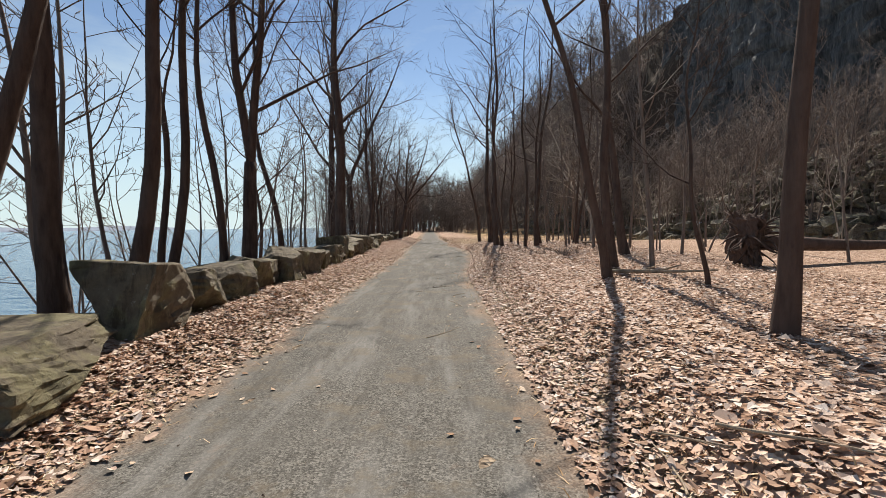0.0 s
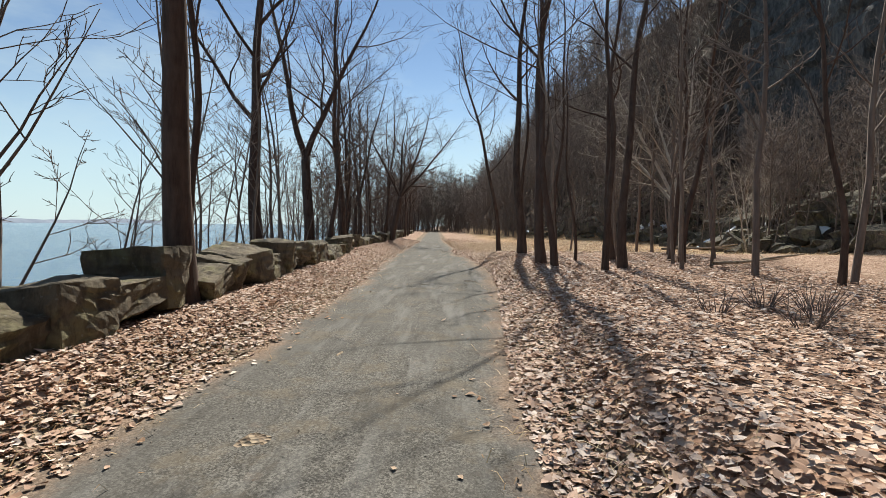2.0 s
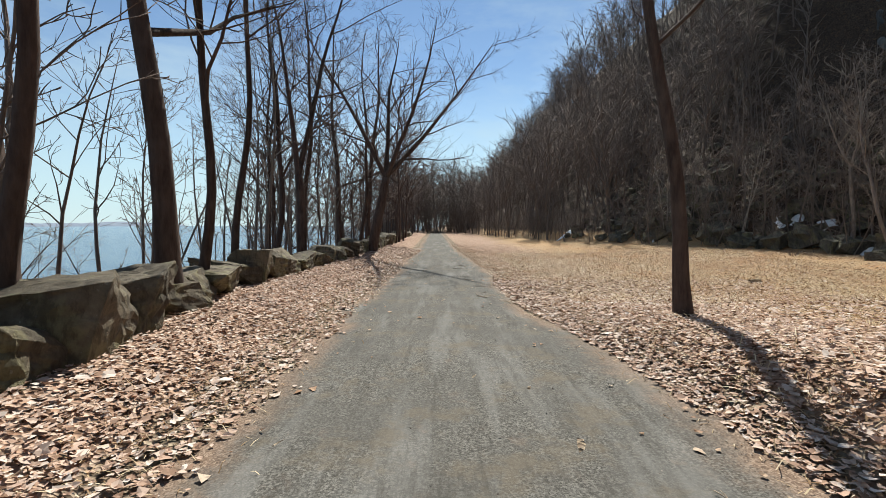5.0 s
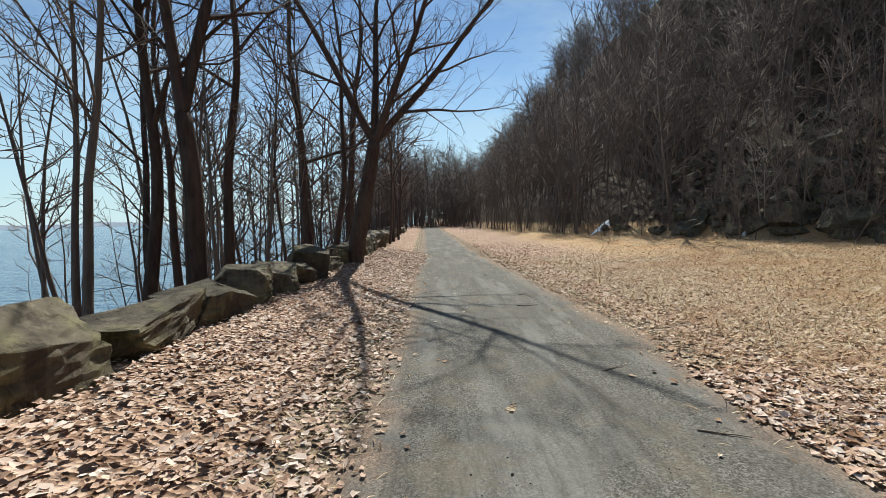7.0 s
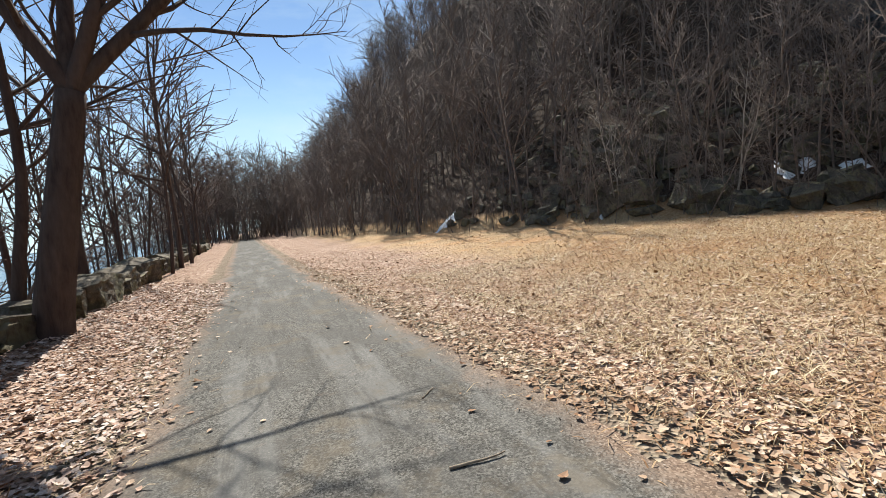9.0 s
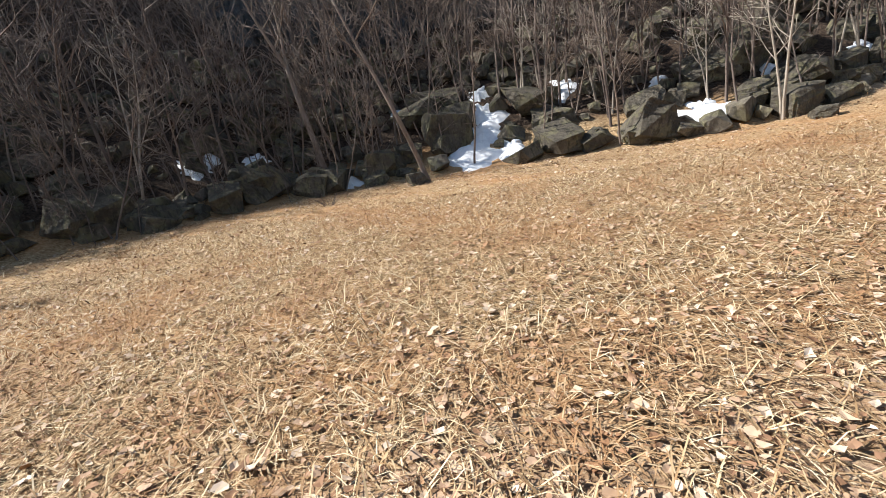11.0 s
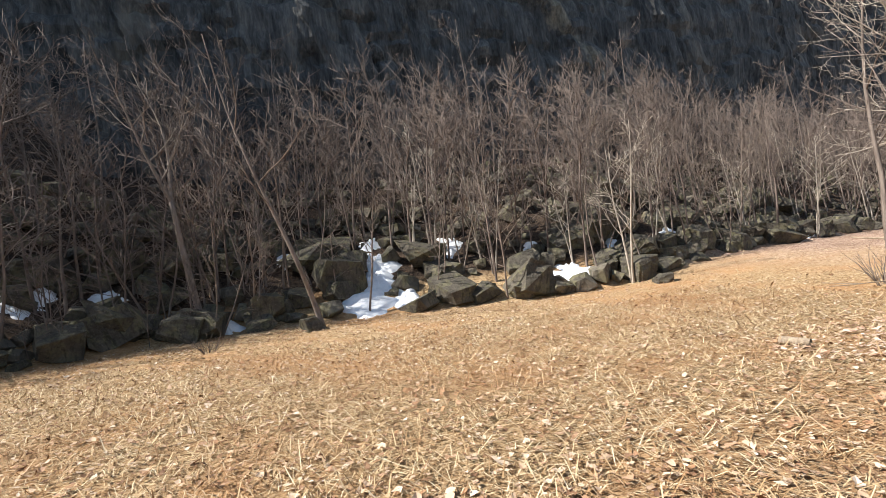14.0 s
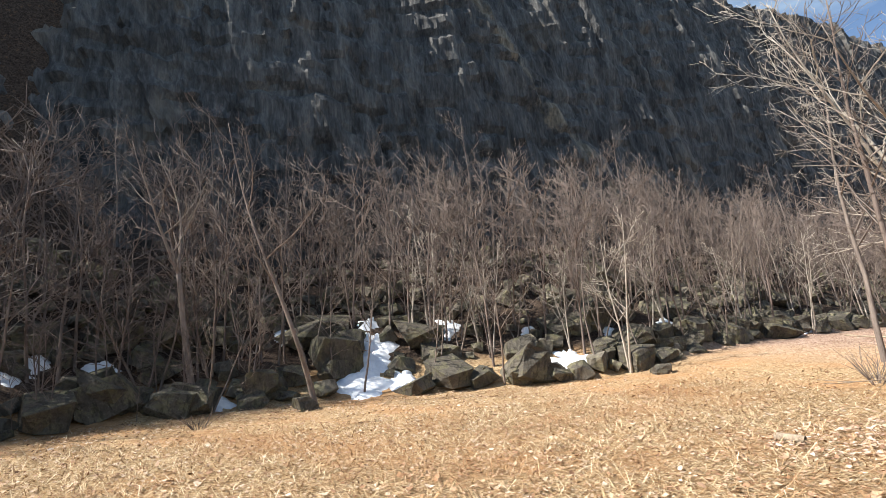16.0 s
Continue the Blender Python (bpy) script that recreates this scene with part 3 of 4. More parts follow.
def bare_tree(seed, x, y, diam, height=6.5, lean=(0.0, 0.0), fork=0.0, leaders=2, limbs=13, low=0.3, subs=9, twigs=5, bend=0.08, spread=0.5,
              bark=None, label="tall bare dark-barked tree with a leafless crown", name="tree", sides=9, group="", root=0.1, fork_aim=()):
    """A leafless tree: a trunk that flares at its foot, leaders above a fork, limbs with twigs."""
    bark = bark or BARK
    rng = random.Random(seed)
    z0 = gz(x, y) - root
    thing = new(name)
    thing.location = (x, y, z0)
    tagged(thing, label, "tree", group=group)
    ph = rng.uniform(0, 6)
    top = fork if fork else height
    n = 16

    def trunk_at(t):
        z = t * height
        k1 = 0.35 * bend * (math.sin(ph * 3 + 17 * t) - math.sin(ph * 3))
        return np.array((lean[0] * z + k1 + bend * (math.sin(ph + 3.1 * t * 2) - math.sin(ph)), lean[1] * z + bend * (math.cos(ph + 2.7 * t * 2) - math.cos(ph)), z))

    ts = np.linspace(0, top / height, n + 1)
    line = np.array([trunk_at(t) for t in ts])
    r = diam / 2
    rad = np.array([r * ((1 - 0.88 * t ** 0.9) if not fork else (1 - 0.28 * t * height / top)) for t in ts])
    rad[0] *= 1.55
    rad[1] *= 1.06
    vs, fs = [], []
    flare = [line[0], line[0] * 0.7 + line[1] * 0.3] + list(line[1:])
    frad = [rad[0], rad[0] * 0.78] + list(rad[1:])
    tube(flare, frad, sides, vs, fs)
    mesh_object("trunk", vs, fs, bark, thing)
    if fork:
        for s in range(leaders):
            if s < len(fork_aim):
                d = np.array(fork_aim[s], float)
            else:
                az = 2 * math.pi * (s + rng.uniform(-0.2, 0.2)) / leaders + ph
                d = np.array((math.cos(az) * 0.33 + lean[0], math.sin(az) * 0.33 + lean[1], 1))
            d /= np.linalg.norm(d)
            ln = (height - fork) * rng.uniform(0.85, 1.05)
            lead = bough(rng, line[-1] - d * rad[-1] * 0.6, d, ln, 9, 0.02, 0.055)
            vs, fs = [], []
            lrad = rad[-1] * np.linspace(0.8, 0.08, 10) if leaders < 3 else rad[-1] * np.linspace(0.68, 0.07, 10)
            tube(lead, lrad, 7, vs, fs)
            leader = mesh_object("leader", vs, fs, bark, thing)
            for q in range(limbs):
                f = 0.12 + 0.86 * (q + rng.random()) / limbs
                i = min(int(f * 9), 8)
                p = lead[i] + (lead[i + 1] - lead[i]) * (f * 9 - i)
                dd = (lead[i + 1] - lead[i]) / np.linalg.norm(lead[i + 1] - lead[i])
                w = side_way(rng, dd, rng.uniform(0.55, 1.1))
                ll = ln * rng.uniform(0.3, 0.55) * (1.1 - 0.55 * f)
                b = bough(rng, p, w, ll, 6, 0.05, 0.17)
                vs, fs = [], []
                limb_parts(rng, b, np.linspace(max(lrad[i] * 0.45, 0.006), 0.003, 7), subs, twigs, vs, fs)
                mesh_object("limb", vs, fs, bark, leader)
    else:
        for q in range(limbs):
            t = low + (0.98 - low) * (q + rng.random() * 0.8) / limbs
            p = trunk_at(t)
            az = q * 2.4 + rng.uniform(-0.6, 0.6) + ph
            el = rng.uniform(0.35, 1.0)
            w = np.array((math.cos(az) * math.cos(el), math.sin(az) * math.cos(el), math.sin(el)))
            ll = height * spread * rng.uniform(0.55, 1.0) * (1.15 - 0.75 * t)
            b = bough(rng, p, w, ll, 6, 0.06, 0.17)
            vs, fs = [], []
            r1 = max(r * (1 - 0.88 * t ** 0.9) * rng.uniform(0.35, 0.6), 0.006)
            limb_parts(rng, b, np.linspace(r1, 0.003, 7), subs, twigs, vs, fs)
            mesh_object("limb", vs, fs, bark, thing)
    return thing


def sapling(seed, height, diam, limbs, subs, twigs, bark, low=0.25, stems=1, twig_r=0.0034, name="sapling", label="thin bare grey sapling with fine leafless twigs"):
    """A thin leafless tree in two parts, stem and twigs, standing at the origin for copying."""
    rng = random.Random(seed)
    thing = new(name)
    tagged(thing, label, "sapling", group="bare saplings")
    vs, fs, tv, tf = [], [], [], []
    for s in range(stems):
        d = (rng.gauss(0, 0.1) + (0.16 * math.cos(s * 2.2 + seed) if stems > 1 else 0), rng.gauss(0, 0.1) + (0.16 * math.sin(s * 2.2 + seed) if stems > 1 else 0), 1)
        line = bough(rng, (0.06 * s * math.cos(seed + s), 0.06 * s * math.sin(seed + s), -0.08), d, height * rng.uniform(0.8, 1.05), 8, 0.03, 0.055)
        rad = diam / 2 * np.linspace(1, 0.12, 9)
        tube(line, rad, 5, vs, fs)
        for q in range(limbs):
            f = low + (0.97 - low) * (q + rng.random()) / limbs
            i = min(int(f * 8), 7)
            p = line[i] + (line[i + 1] - line[i]) * (f * 8 - i)
            dd = (line[i + 1] - line[i]) / np.linalg.norm(line[i + 1] - line[i])
            w = side_way(rng, dd, rng.uniform(0.55, 1.15))
            b = bough(rng, p, w, height * rng.uniform(0.18, 0.42) * (1.2 - 0.7 * f), 4, 0.07, 0.12)
            limb_parts(rng, b, np.linspace(max(rad[i] * 0.5, twig_r), twig_r * 0.7, 5), subs, twigs, tv, tf, 3, twig_r)
    mesh_object("stem", vs, fs, bark, thing)
    mesh_object("crown", tv, tf, bark, thing)
    return thing


# trees of the bank, behind the boulder row
BANK = "tall bare tree on the river bank behind the boulders"
bare_tree(101, -2.25, 2.0, 0.11, 6, (0.22, 0.05), low=0.4, label=BANK)
bare_tree(102, -2.4, 2.85, 0.16, 7, (0.05, 0), low=0.35, label=BANK)
bare_tree(103, -2.55, 3.7, 0.145, 7, (0.1, 0), low=0.45, label=BANK)
bare_tree(104, -2.65, 4.4, 0.105, 6.5, (0.07, 0), low=0.4, label=BANK)
bare_tree(105, -2.75, 4.5, 0.08, 5.5, (-0.03, 0), low=0.35, label=BANK)
bare_tree(106, -2.32, 5.5, 0.2, 6.5, (0.03, 0), fork=1.55, leaders=2, limbs=8, label="bare forked tree on the river bank behind the boulders", fork_aim=((-0.28, 0, 1), (0.12, 0.05, 1)))
bare_tree(107, -2.45, 5.25, 0.10, 6, (-0.03, 0), low=0.4, label=BANK)
bare_tree(108, -2.02, 9.35, 0.24, 8, (0.03, 0.0), low=0.3, limbs=9, label="thick dark tree trunk rising behind the boulder row")
bare_tree(109, -2.5, 7.3, 0.1, 6, (-0.06, 0), low=0.35, bend=0.12, label=BANK)
bare_tree(110, -3.15, 8.0, 0.07, 5, (-0.1, 0), low=0.3, label=BANK)
bare_tree(111, -2.25, 9.9, 0.09, 6, (-0.03, 0), low=0.4, label=BANK)
bare_tree(112, -3.1, 13.65, 0.25, 8, (0.0, 0), low=0.3, label=BANK)
bare_tree(113, -3.28, 17.0, 0.28, 8, (-0.02, 0), fork=2.5, leaders=2, limbs=8, label="bare forked tree on the river bank behind the boulders")
bare_tree(114, -2.6, 17.8, 0.2, 7.5, (-0.02, 0), low=0.3, label=BANK)
bare_tree(115, -2.62, 16.35, 0.12, 6.5, (0.04, 0), low=0.35, label=BANK)
bare_tree(116, -3.15, 20.1, 0.11, 6.5, (0.04, 0), low=0.45, label=BANK)
bare_tree(117, -3.1, 22.77, 0.19, 6.5, (0.02, 0), fork=1.75, leaders=2, limbs=8, label="bare tree with a two-stemmed fork on the river bank", fork_aim=((-0.08, 0, 1), (0.2, 0.05, 1)))
bare_tree(118, -3.62, 24.5, 0.15, 6.5, (0.02, 0), low=0.4, label=BANK)
bare_tree(119, -3.66, 22.94, 0.13, 6, (0.0, 0), low=0.3, label=BANK)
bare_tree(120, -3.9, 23.5, 0.085, 5.5, (-0.02, 0), low=0.3, label=BANK)
bare_tree(121, -4.3, 24.6, 0.12, 6, (0.03, 0), low=0.3, label=BANK)
bare_tree(122, -2.85, 29.0, 0.2, 7, (0.05, 0), low=0.3, label=BANK)
bare_tree(123, -3.62, 28.1, 0.2, 7, (0, 0), low=0.3, label=BANK)
bare_tree(124, -2.8, 18.6, 0.11, 6, (0.0, 0), low=0.3, label=BANK)
bare_tree(125, -2.75, 26.8, 0.12, 6, (0.03, 0), low=0.3, label=BANK)
# the leaning tree whose crown hangs over the path
bare_tree(126, -2.33, 26.2, 0.29, 6.8, (0.2, -0.02), fork=2.05, leaders=4, limbs=9, subs=9, twigs=5, bend=0.03,
          label="large leaning bare tree with spreading leaders beside the path",
          fork_aim=((-0.42, -0.1, 1), (0.05, 0.15, 1), (0.32, -0.15, 1), (0.75, 0.1, 0.85)))

# trees of the wood on the landward side
WOOD = "straight bare tree in the leaf-littered wood"
bare_tree(201, 1.88, 5.11, 0.11, 6, (-0.2, 0.03), low=0.45, limbs=6, label="thin bare tree leaning towards the gravel path")
bare_tree(202, 2.37, 6.29, 0.15, 7, (-0.07, 0), low=0.45, limbs=6, label=WOOD)
bare_tree(203, 1.84, 2.44, 0.118, 6.5, (0.01, 0), low=0.4, limbs=8, label=WOOD)
bare_tree(204, 2.57, 4.37, 0.05, 3.5, (-0.03, 0), low=0.3, limbs=6, label=WOOD)
bare_tree(208, 4.02, 10.2, 0.07, 4.5, (-0.08, 0), low=0.3, limbs=8, subs=7, twigs=4, label=WOOD)
bare_tree(209, 3.4, 8.4, 0.17, 7, (-0.1, 0), low=0.35, limbs=8, subs=7, twigs=4, label=WOOD)
bare_tree(210, 1.62, 14.73, 0.18, 7, (0.01, 0), low=0.4, limbs=8, subs=7, twigs=4, label=WOOD)
bare_tree(211, 1.53, 12.4, 0.15, 7, (-0.02, 0), low=0.4, limbs=8, subs=7, twigs=4, label=WOOD)
bare_tree(212, 1.6, 11.88, 0.1, 6, (-0.03, 0), low=0.4, limbs=8, subs=7, twigs=4, label=WOOD)
bare_tree(213, 2.11, 11.4, 0.085, 6, (0.02, 0), low=0.4, limbs=8, subs=7, twigs=4, label=WOOD)
bare_tree(214, 2.47, 11.75, 0.125, 6.5, (0.07, 0), low=0.4, limbs=8, subs=7, twigs=4, label=WOOD)
bare_tree(215, 3.88, 13.4, 0.09, 6, (0.05, 0), low=0.35, limbs=8, subs=7, twigs=4, label=WOOD)
bare_tree(216, 3.83, 12.9, 0.10, 6, (0.07, 0), low=0.35, limbs=8, subs=7, twigs=4, label=WOOD)
bare_tree(217, 1.52, 17.7, 0.13, 6, (-0.2, 0), low=0.35, label="bare tree leaning over the edge of the path")
bare_tree(219, 1.98, 14.8, 0.073, 5.5, (0, 0), low=0.4, limbs=8, subs=7, twigs=4, label=WOOD)
bare_tree(220, 2.26, 14.7, 0.09, 6, (0, 0), low=0.4, limbs=8, subs=7, twigs=4, label=WOOD)
bare_tree(223, 2.2, 13.06, 0.05, 5, (-0.02, 0), low=0.35, limbs=8, subs=7, twigs=4, label=WOOD)
bare_tree(224, 1.61, 12.0, 0.053, 5, (-0.05, 0), low=0.4, limbs=8, subs=7, twigs=4, label=WOOD, bark=BARK_GREY)
bare_tree(225, 1.84, 16.0, 0.106, 6, (-0.02, 0), low=0.4, limbs=8, subs=7, twigs=4, label=WOOD)
bare_tree(226, 2.88, 13.25, 0.12, 6, (0, 0), low=0.35, limbs=8, subs=7, twigs=4, label=WOOD)

# trees at the edge of the straw field
bare_tree(301, 9.0, 23.7, 0.09, 4.6, (0.02, 0.26), low=0.35, limbs=6, subs=5, label="slender bare tree leaning at the foot of the talus", bark=BARK_GREY)
bare_tree(302, 9.6, 25.4, 0.11, 4.8, (0.02, 0.2), fork=2.2, leaders=2, limbs=8, subs=5, label="slender forked bare tree at the foot of the talus", bark=BARK_GREY)
bare_tree(303, 5.0, 15.2, 0.17, 5.4, (0.05, 0.3), fork=1.0, leaders=4, limbs=9, subs=8, label="leaning pale bare tree overhanging the straw field", bark=BARK_PALE,
          fork_aim=((0.1, 0.5, 0.75), (-0.1, 0.75, 0.6), (0.2, 0.25, 1), (-0.3, 0.35, 0.9)))

# thin trees, built once and copied
thin = [sapling(400 + i, h, d, lb, sb, tw, bk, lo, st) for i, (h, d, lb, sb, tw, bk, lo, st) in enumerate((
    (3.2, 0.05, 10, 4, 2, BARK_TWIG, 0.3, 1),
    (2.6, 0.035, 8, 4, 2, BARK_TWIG, 0.2, 2),
    (3.8, 0.06, 11, 4, 3, BARK_TWIG, 0.3, 1),
    (2.2, 0.03, 8, 4, 2, BARK_GREY, 0.2, 2),
    (2.9, 0.045, 10, 4, 2, BARK_GREY, 0.3, 1),
    (2.4, 0.04, 8, 4, 2, BARK_PALE, 0.3, 2)))]
spots = random.Random(77)


def plant(kind, x, y, s, rng):
    m = pose(x, y, gz(x, y), rng.uniform(-5, 5), rng.uniform(-5, 5), rng.uniform(0, 360))
    return copy_thing(kind, m @ Matrix.Scale(s, 4))


def scatter(count, xr, yr, kinds, scale, ok, gap):
    put, tries = [], 0
    while len(put) < count and tries < count * 30:
        tries += 1
        y = spots.uniform(*yr)
        x = spots.uniform(*xr(y))
        if not ok(x, y) or any((x - a) ** 2 + (y - b) ** 2 < gap ** 2 for a, b in put):
            continue
        put.append((x, y))
        plant(thin[spots.choice(kinds)], x, y, spots.uniform(*scale), spots)


# river bank, wood, foot of the talus and the talus itself
scatter(78, lambda y: (wall_x(y) - 3.4, wall_x(y) - 0.7), (1.0, 31), (0, 1, 2), (0.8, 1.5), lambda x, y: True, 0.3)
scatter(24, lambda y: (2.6, 8.0), (6, 17.5), (0, 1, 2), (0.9, 1.5), lambda x, y: True, 0.5)
scatter(80, lambda y: (toe_x(y) - 0.15, toe_x(y) + 1.4), (6, 32), (0, 1, 3, 4, 4, 5), (0.8, 1.3), lambda x, y: True, 0.22)
scatter(70, lambda y: (toe_x(y) + 1.2, toe_x(y) + 5.6), (8, 32), (0, 1, 2, 3, 4), (0.85, 1.35), lambda x, y: True, 0.3)


def woods(name, count, place, height, seed, label, bark, density=1.0):
    """Bare trees too far off to tell apart, joined into one mesh."""
    rng = random.Random(seed)
    kinds = []
    for k in range(7):
        vs, fs = [], []
        line = bough(rng, (0, 0, -0.05), (rng.gauss(0, 0.08), rng.gauss(0, 0.08), 1), 1, 6, 0.02, 0.05)
        tube(line, np.linspace(0.008, 0.0018, 7), 4, vs, fs)
        for q in range(int(13 * density)):
            f = 0.25 + 0.73 * (q + rng.random()) / int(13 * density)
            i = min(int(f * 6), 5)
            p = line[i] + (line[i + 1] - line[i]) * (f * 6 - i)
            b = bough(rng, p, side_way(rng, (line[i + 1] - line[i]) * 6, rng.uniform(0.55, 1.2)), rng.uniform(0.18, 0.4) * (1.2 - 0.6 * f), 3, 0.06, 0.16)
            tube(b, (0.0042, 0.0032, 0.0024, 0.0014), 3, vs, fs)
            for w in range(5):
                j = rng.randrange(0, 3)
                d = (b[j + 1] - b[j]) / np.linalg.norm(b[j + 1] - b[j])
                t = bough(rng, b[j] + (b[j + 1] - b[j]) * rng.random(), side_way(rng, d, rng.uniform(0.4, 0.9)), rng.uniform(0.06, 0.15), 1, 0.05, 0.1)
                tube(t, (0.0021, 0.0011), 3, vs, fs)
        flat_f = np.array([(*f, f[0]) if len(f) == 3 else f for f in fs])
        kinds.append((np.array(vs), flat_f))
    allv, allf, base = [], [], 0
    for _ in range(count):
        x, y = place(rng)
        vs, fs = rng.choice(kinds)
        s = rng.uniform(*height)
        a = rng.uniform(0, 6.28)
        r = np.array(((math.cos(a), -math.sin(a), 0), (math.sin(a), math.cos(a), 0), (0, 0, 1)))
        allv.append(vs @ r.T * np.array((s, s, s)) + np.array((x, y, gz(x, y))))
        allf.append(fs + base)
        base += len(vs)
    f = np.concatenate(allf)
    faces = [tuple(q[:3]) if q[3] == q[0] else tuple(q) for q in f.tolist()]
    ob = mesh_object(name, np.concatenate(allv), faces, bark)
    return tagged(ob, label, "trees", kind="stuff")


def slope_spot(rng):
    y = rng.uniform(32, 80) if rng.random() < 0.9 else rng.uniform(80, 110)
    return max(float(toe_x(y)) + rng.uniform(-0.2, 13.5), float(path_right(y)) + 0.9), y


def talus_spot(rng):
    y = rng.uniform(-14, 31)
    return float(toe_x(y)) + rng.uniform(0.5, 5.8), y


def brow_spot(rng):
    y = rng.uniform(-26, 34)
    return float(toe_x(y)) + rng.uniform(9.4, 12.5), y


def far_spot(rng):
    return rng.uniform(-9, 3), rng.uniform(60, 84)


def toe_spot(rng):
    y = rng.uniform(24.5, 58)
    return float(toe_x(y)) + rng.gauss(0.35, 0.35), y


def bank_spot(rng):
    y = rng.uniform(29, 85)
    return float(path_left(y)) - rng.uniform(0.8, 6.5), y


woods("hillside_woods", 820, slope_spot, (3.6, 6.6), 51, "dense bare brown woods covering the steep hillside", BARK_TWIG)
woods("talus_thicket", 470, talus_spot, (1.8, 3.6), 52, "dense thicket of bare brown saplings on the talus", BARK_TWIG)
woods("far_woods", 210, far_spot, (4.5, 9.0), 55, "bare trees closing the far end of the path", BARK_TWIG)
woods("far_brush", 150, far_spot, (1.6, 3.4), 57, "tangled bare brush closing the far end of the path", BARK_TWIG)
woods("undergrowth", 260, toe_spot, (0.7, 1.7), 56, "tangled bare brush along the foot of the slope", BARK_TWIG)
woods("brow_woods", 90, brow_spot, (1.4, 2.8), 53, "bare trees along the brow of the cliff", BARK_GREY)
woods("bank_woods", 125, bank_spot, (4.0, 7.5), 54, "bare dark trees lining the far river bank", BARK)
for t_ in thin:
    t_.matrix_world = pose(toe_x(2.0) + 3, 1.0 + 0.6 * thin.index(t_), gz(float(toe_x(2.0)) + 3, 1.0 + 0.6 * thin.index(t_)))

# ---- talus ----
talus_meshes = [rock_mesh("boulder", 600 + i, 1, 1.2, 0.8, TALUS_ROCK, 1, 0.12) for i in range(9)]
trng = random.Random(31)


SNOW_SPOTS = ((9.95, 22.85, 0.5), (10.35, 22.55, 0.5), (10.8, 22.5, 0.45), (9.75, 22.25, 0.3), (11.0, 20.9, 0.4), (9.25, 19.15, 0.45))


def snowed(x, y):
    return any((x - a) ** 2 + (y - b) ** 2 < (0.8 * r) ** 2 for a, b, r in SNOW_SPOTS)


def talus_rock(x, y, s, sink=0.25, label="dark angular boulder in the talus slope"):
    ob = new("boulder", trng.choice(talus_meshes))
    ob.matrix_world = pose(x, y, gz(x, y) - sink * s * 0.8, trng.uniform(-25, 25), trng.uniform(-25, 25), trng.uniform(0, 360)) @ Matrix.Diagonal((s, s * trng.uniform(0.7, 1.2), s * trng.uniform(0.7, 1.1), 1))
    return tagged(ob, label, "boulder", group="talus boulders")


for _ in range(110):
    y = trng.uniform(8, 32)
    x = float(toe_x(y)) + trng.uniform(0.0, 0.6)
    if snowed(x, y):
        continue
    talus_rock(x, y, trng.choice((0.22, 0.3, 0.38, 0.48, 0.6)) * trng.uniform(0.85, 1.15), 0.2, "mossy angular boulder at the foot of the talus")
for _ in range(150):
    y = trng.uniform(10, 33)
    x = float(toe_x(y)) + trng.uniform(0.5, 3.4)
    if snowed(x, y):
        continue
    talus_rock(x, y, trng.choice((0.22, 0.3, 0.38, 0.5, 0.7)) * trng.uniform(0.85, 1.15))


def rubble(count):
    """The smaller stones of the slope, joined."""
    rng = random.Random(61)
    src = []
    for me in talus_meshes[:4]:
        small = rock_mesh("rubble", 700 + len(src), 1, 1.2, 0.8, TALUS_ROCK, 0, 0.1)
        src.append((np.array([v.co[:] for v in small.vertices]), [tuple(p.vertices) for p in small.polygons]))
    vs, fs, base = [], [], 0
    for _ in range(count):
        y = rng.uniform(-6, 36)
        x = float(toe_x(y)) + rng.uniform(0.1, 5.6)
        if snowed(x, y):
            continue
        v, f = rng.choice(src)
        s = rng.uniform(0.1, 0.34)
        m = np.array(Euler([rng.uniform(-0.5, 0.5), rng.uniform(-0.5, 0.5), rng.uniform(0, 6.28)]).to_matrix())
        vs.append(v @ m.T * s + np.array((x, y, gz(x, y) - 0.04)))
        fs.extend(tuple(i + base for i in p) for p in f)
        base += len(v)
    ob = mesh_object("talus_rubble", np.concatenate(vs), fs, TALUS_ROCK, flat=True)
    return tagged(ob, "loose grey-brown rubble between the talus boulders", "rubble", kind="stuff")


rubble(1200)


def snow_patch(x, y, sx, sy, seed):
    """A thin melting blanket of snow that drapes over the stones, with a ragged rim."""
    vs, fs = [], []
    n, rings = 40, 6
    vs.append((0, 0, gz(x, y) + 0.09))
    for r in range(1, rings + 1):
        for k in range(n):
            a = 2 * math.pi * k / n
            w = (r / rings) * (1 + 0.6 * noise.noise((math.cos(a) * 1.6 + seed, math.sin(a) * 1.6, 0)) + 0.45 * noise.noise((math.cos(a) * 4.5, math.sin(a) * 4.5 + seed, 0)))
            px, py = sx * w * math.cos(a), sy * w * math.sin(a)
            hgt = 0.09 - 0.13 * (r / rings) ** 2 + 0.07 * noise.noise((px * 4 + seed, py * 4, 0))
            vs.append((px, py, gz(x + px, y + py) + hgt))
    for k in range(n):
        fs.append((0, 1 + k, 1 + (k + 1) % n))
    for r in range(rings - 1):
        for k in range(n):
            a, b = 1 + r * n + k, 1 + r * n + (k + 1) % n
            fs.append((a, a + n, b + n, b))
    z0 = gz(x, y)
    ob = mesh_object("snow_patch", [(a, b, c - z0) for a, b, c in vs], fs, SNOW)
    ob.location = (x, y, z0)
    return tagged(ob, "patch of old white snow lying among the talus boulders", "snow", group="snow patches")


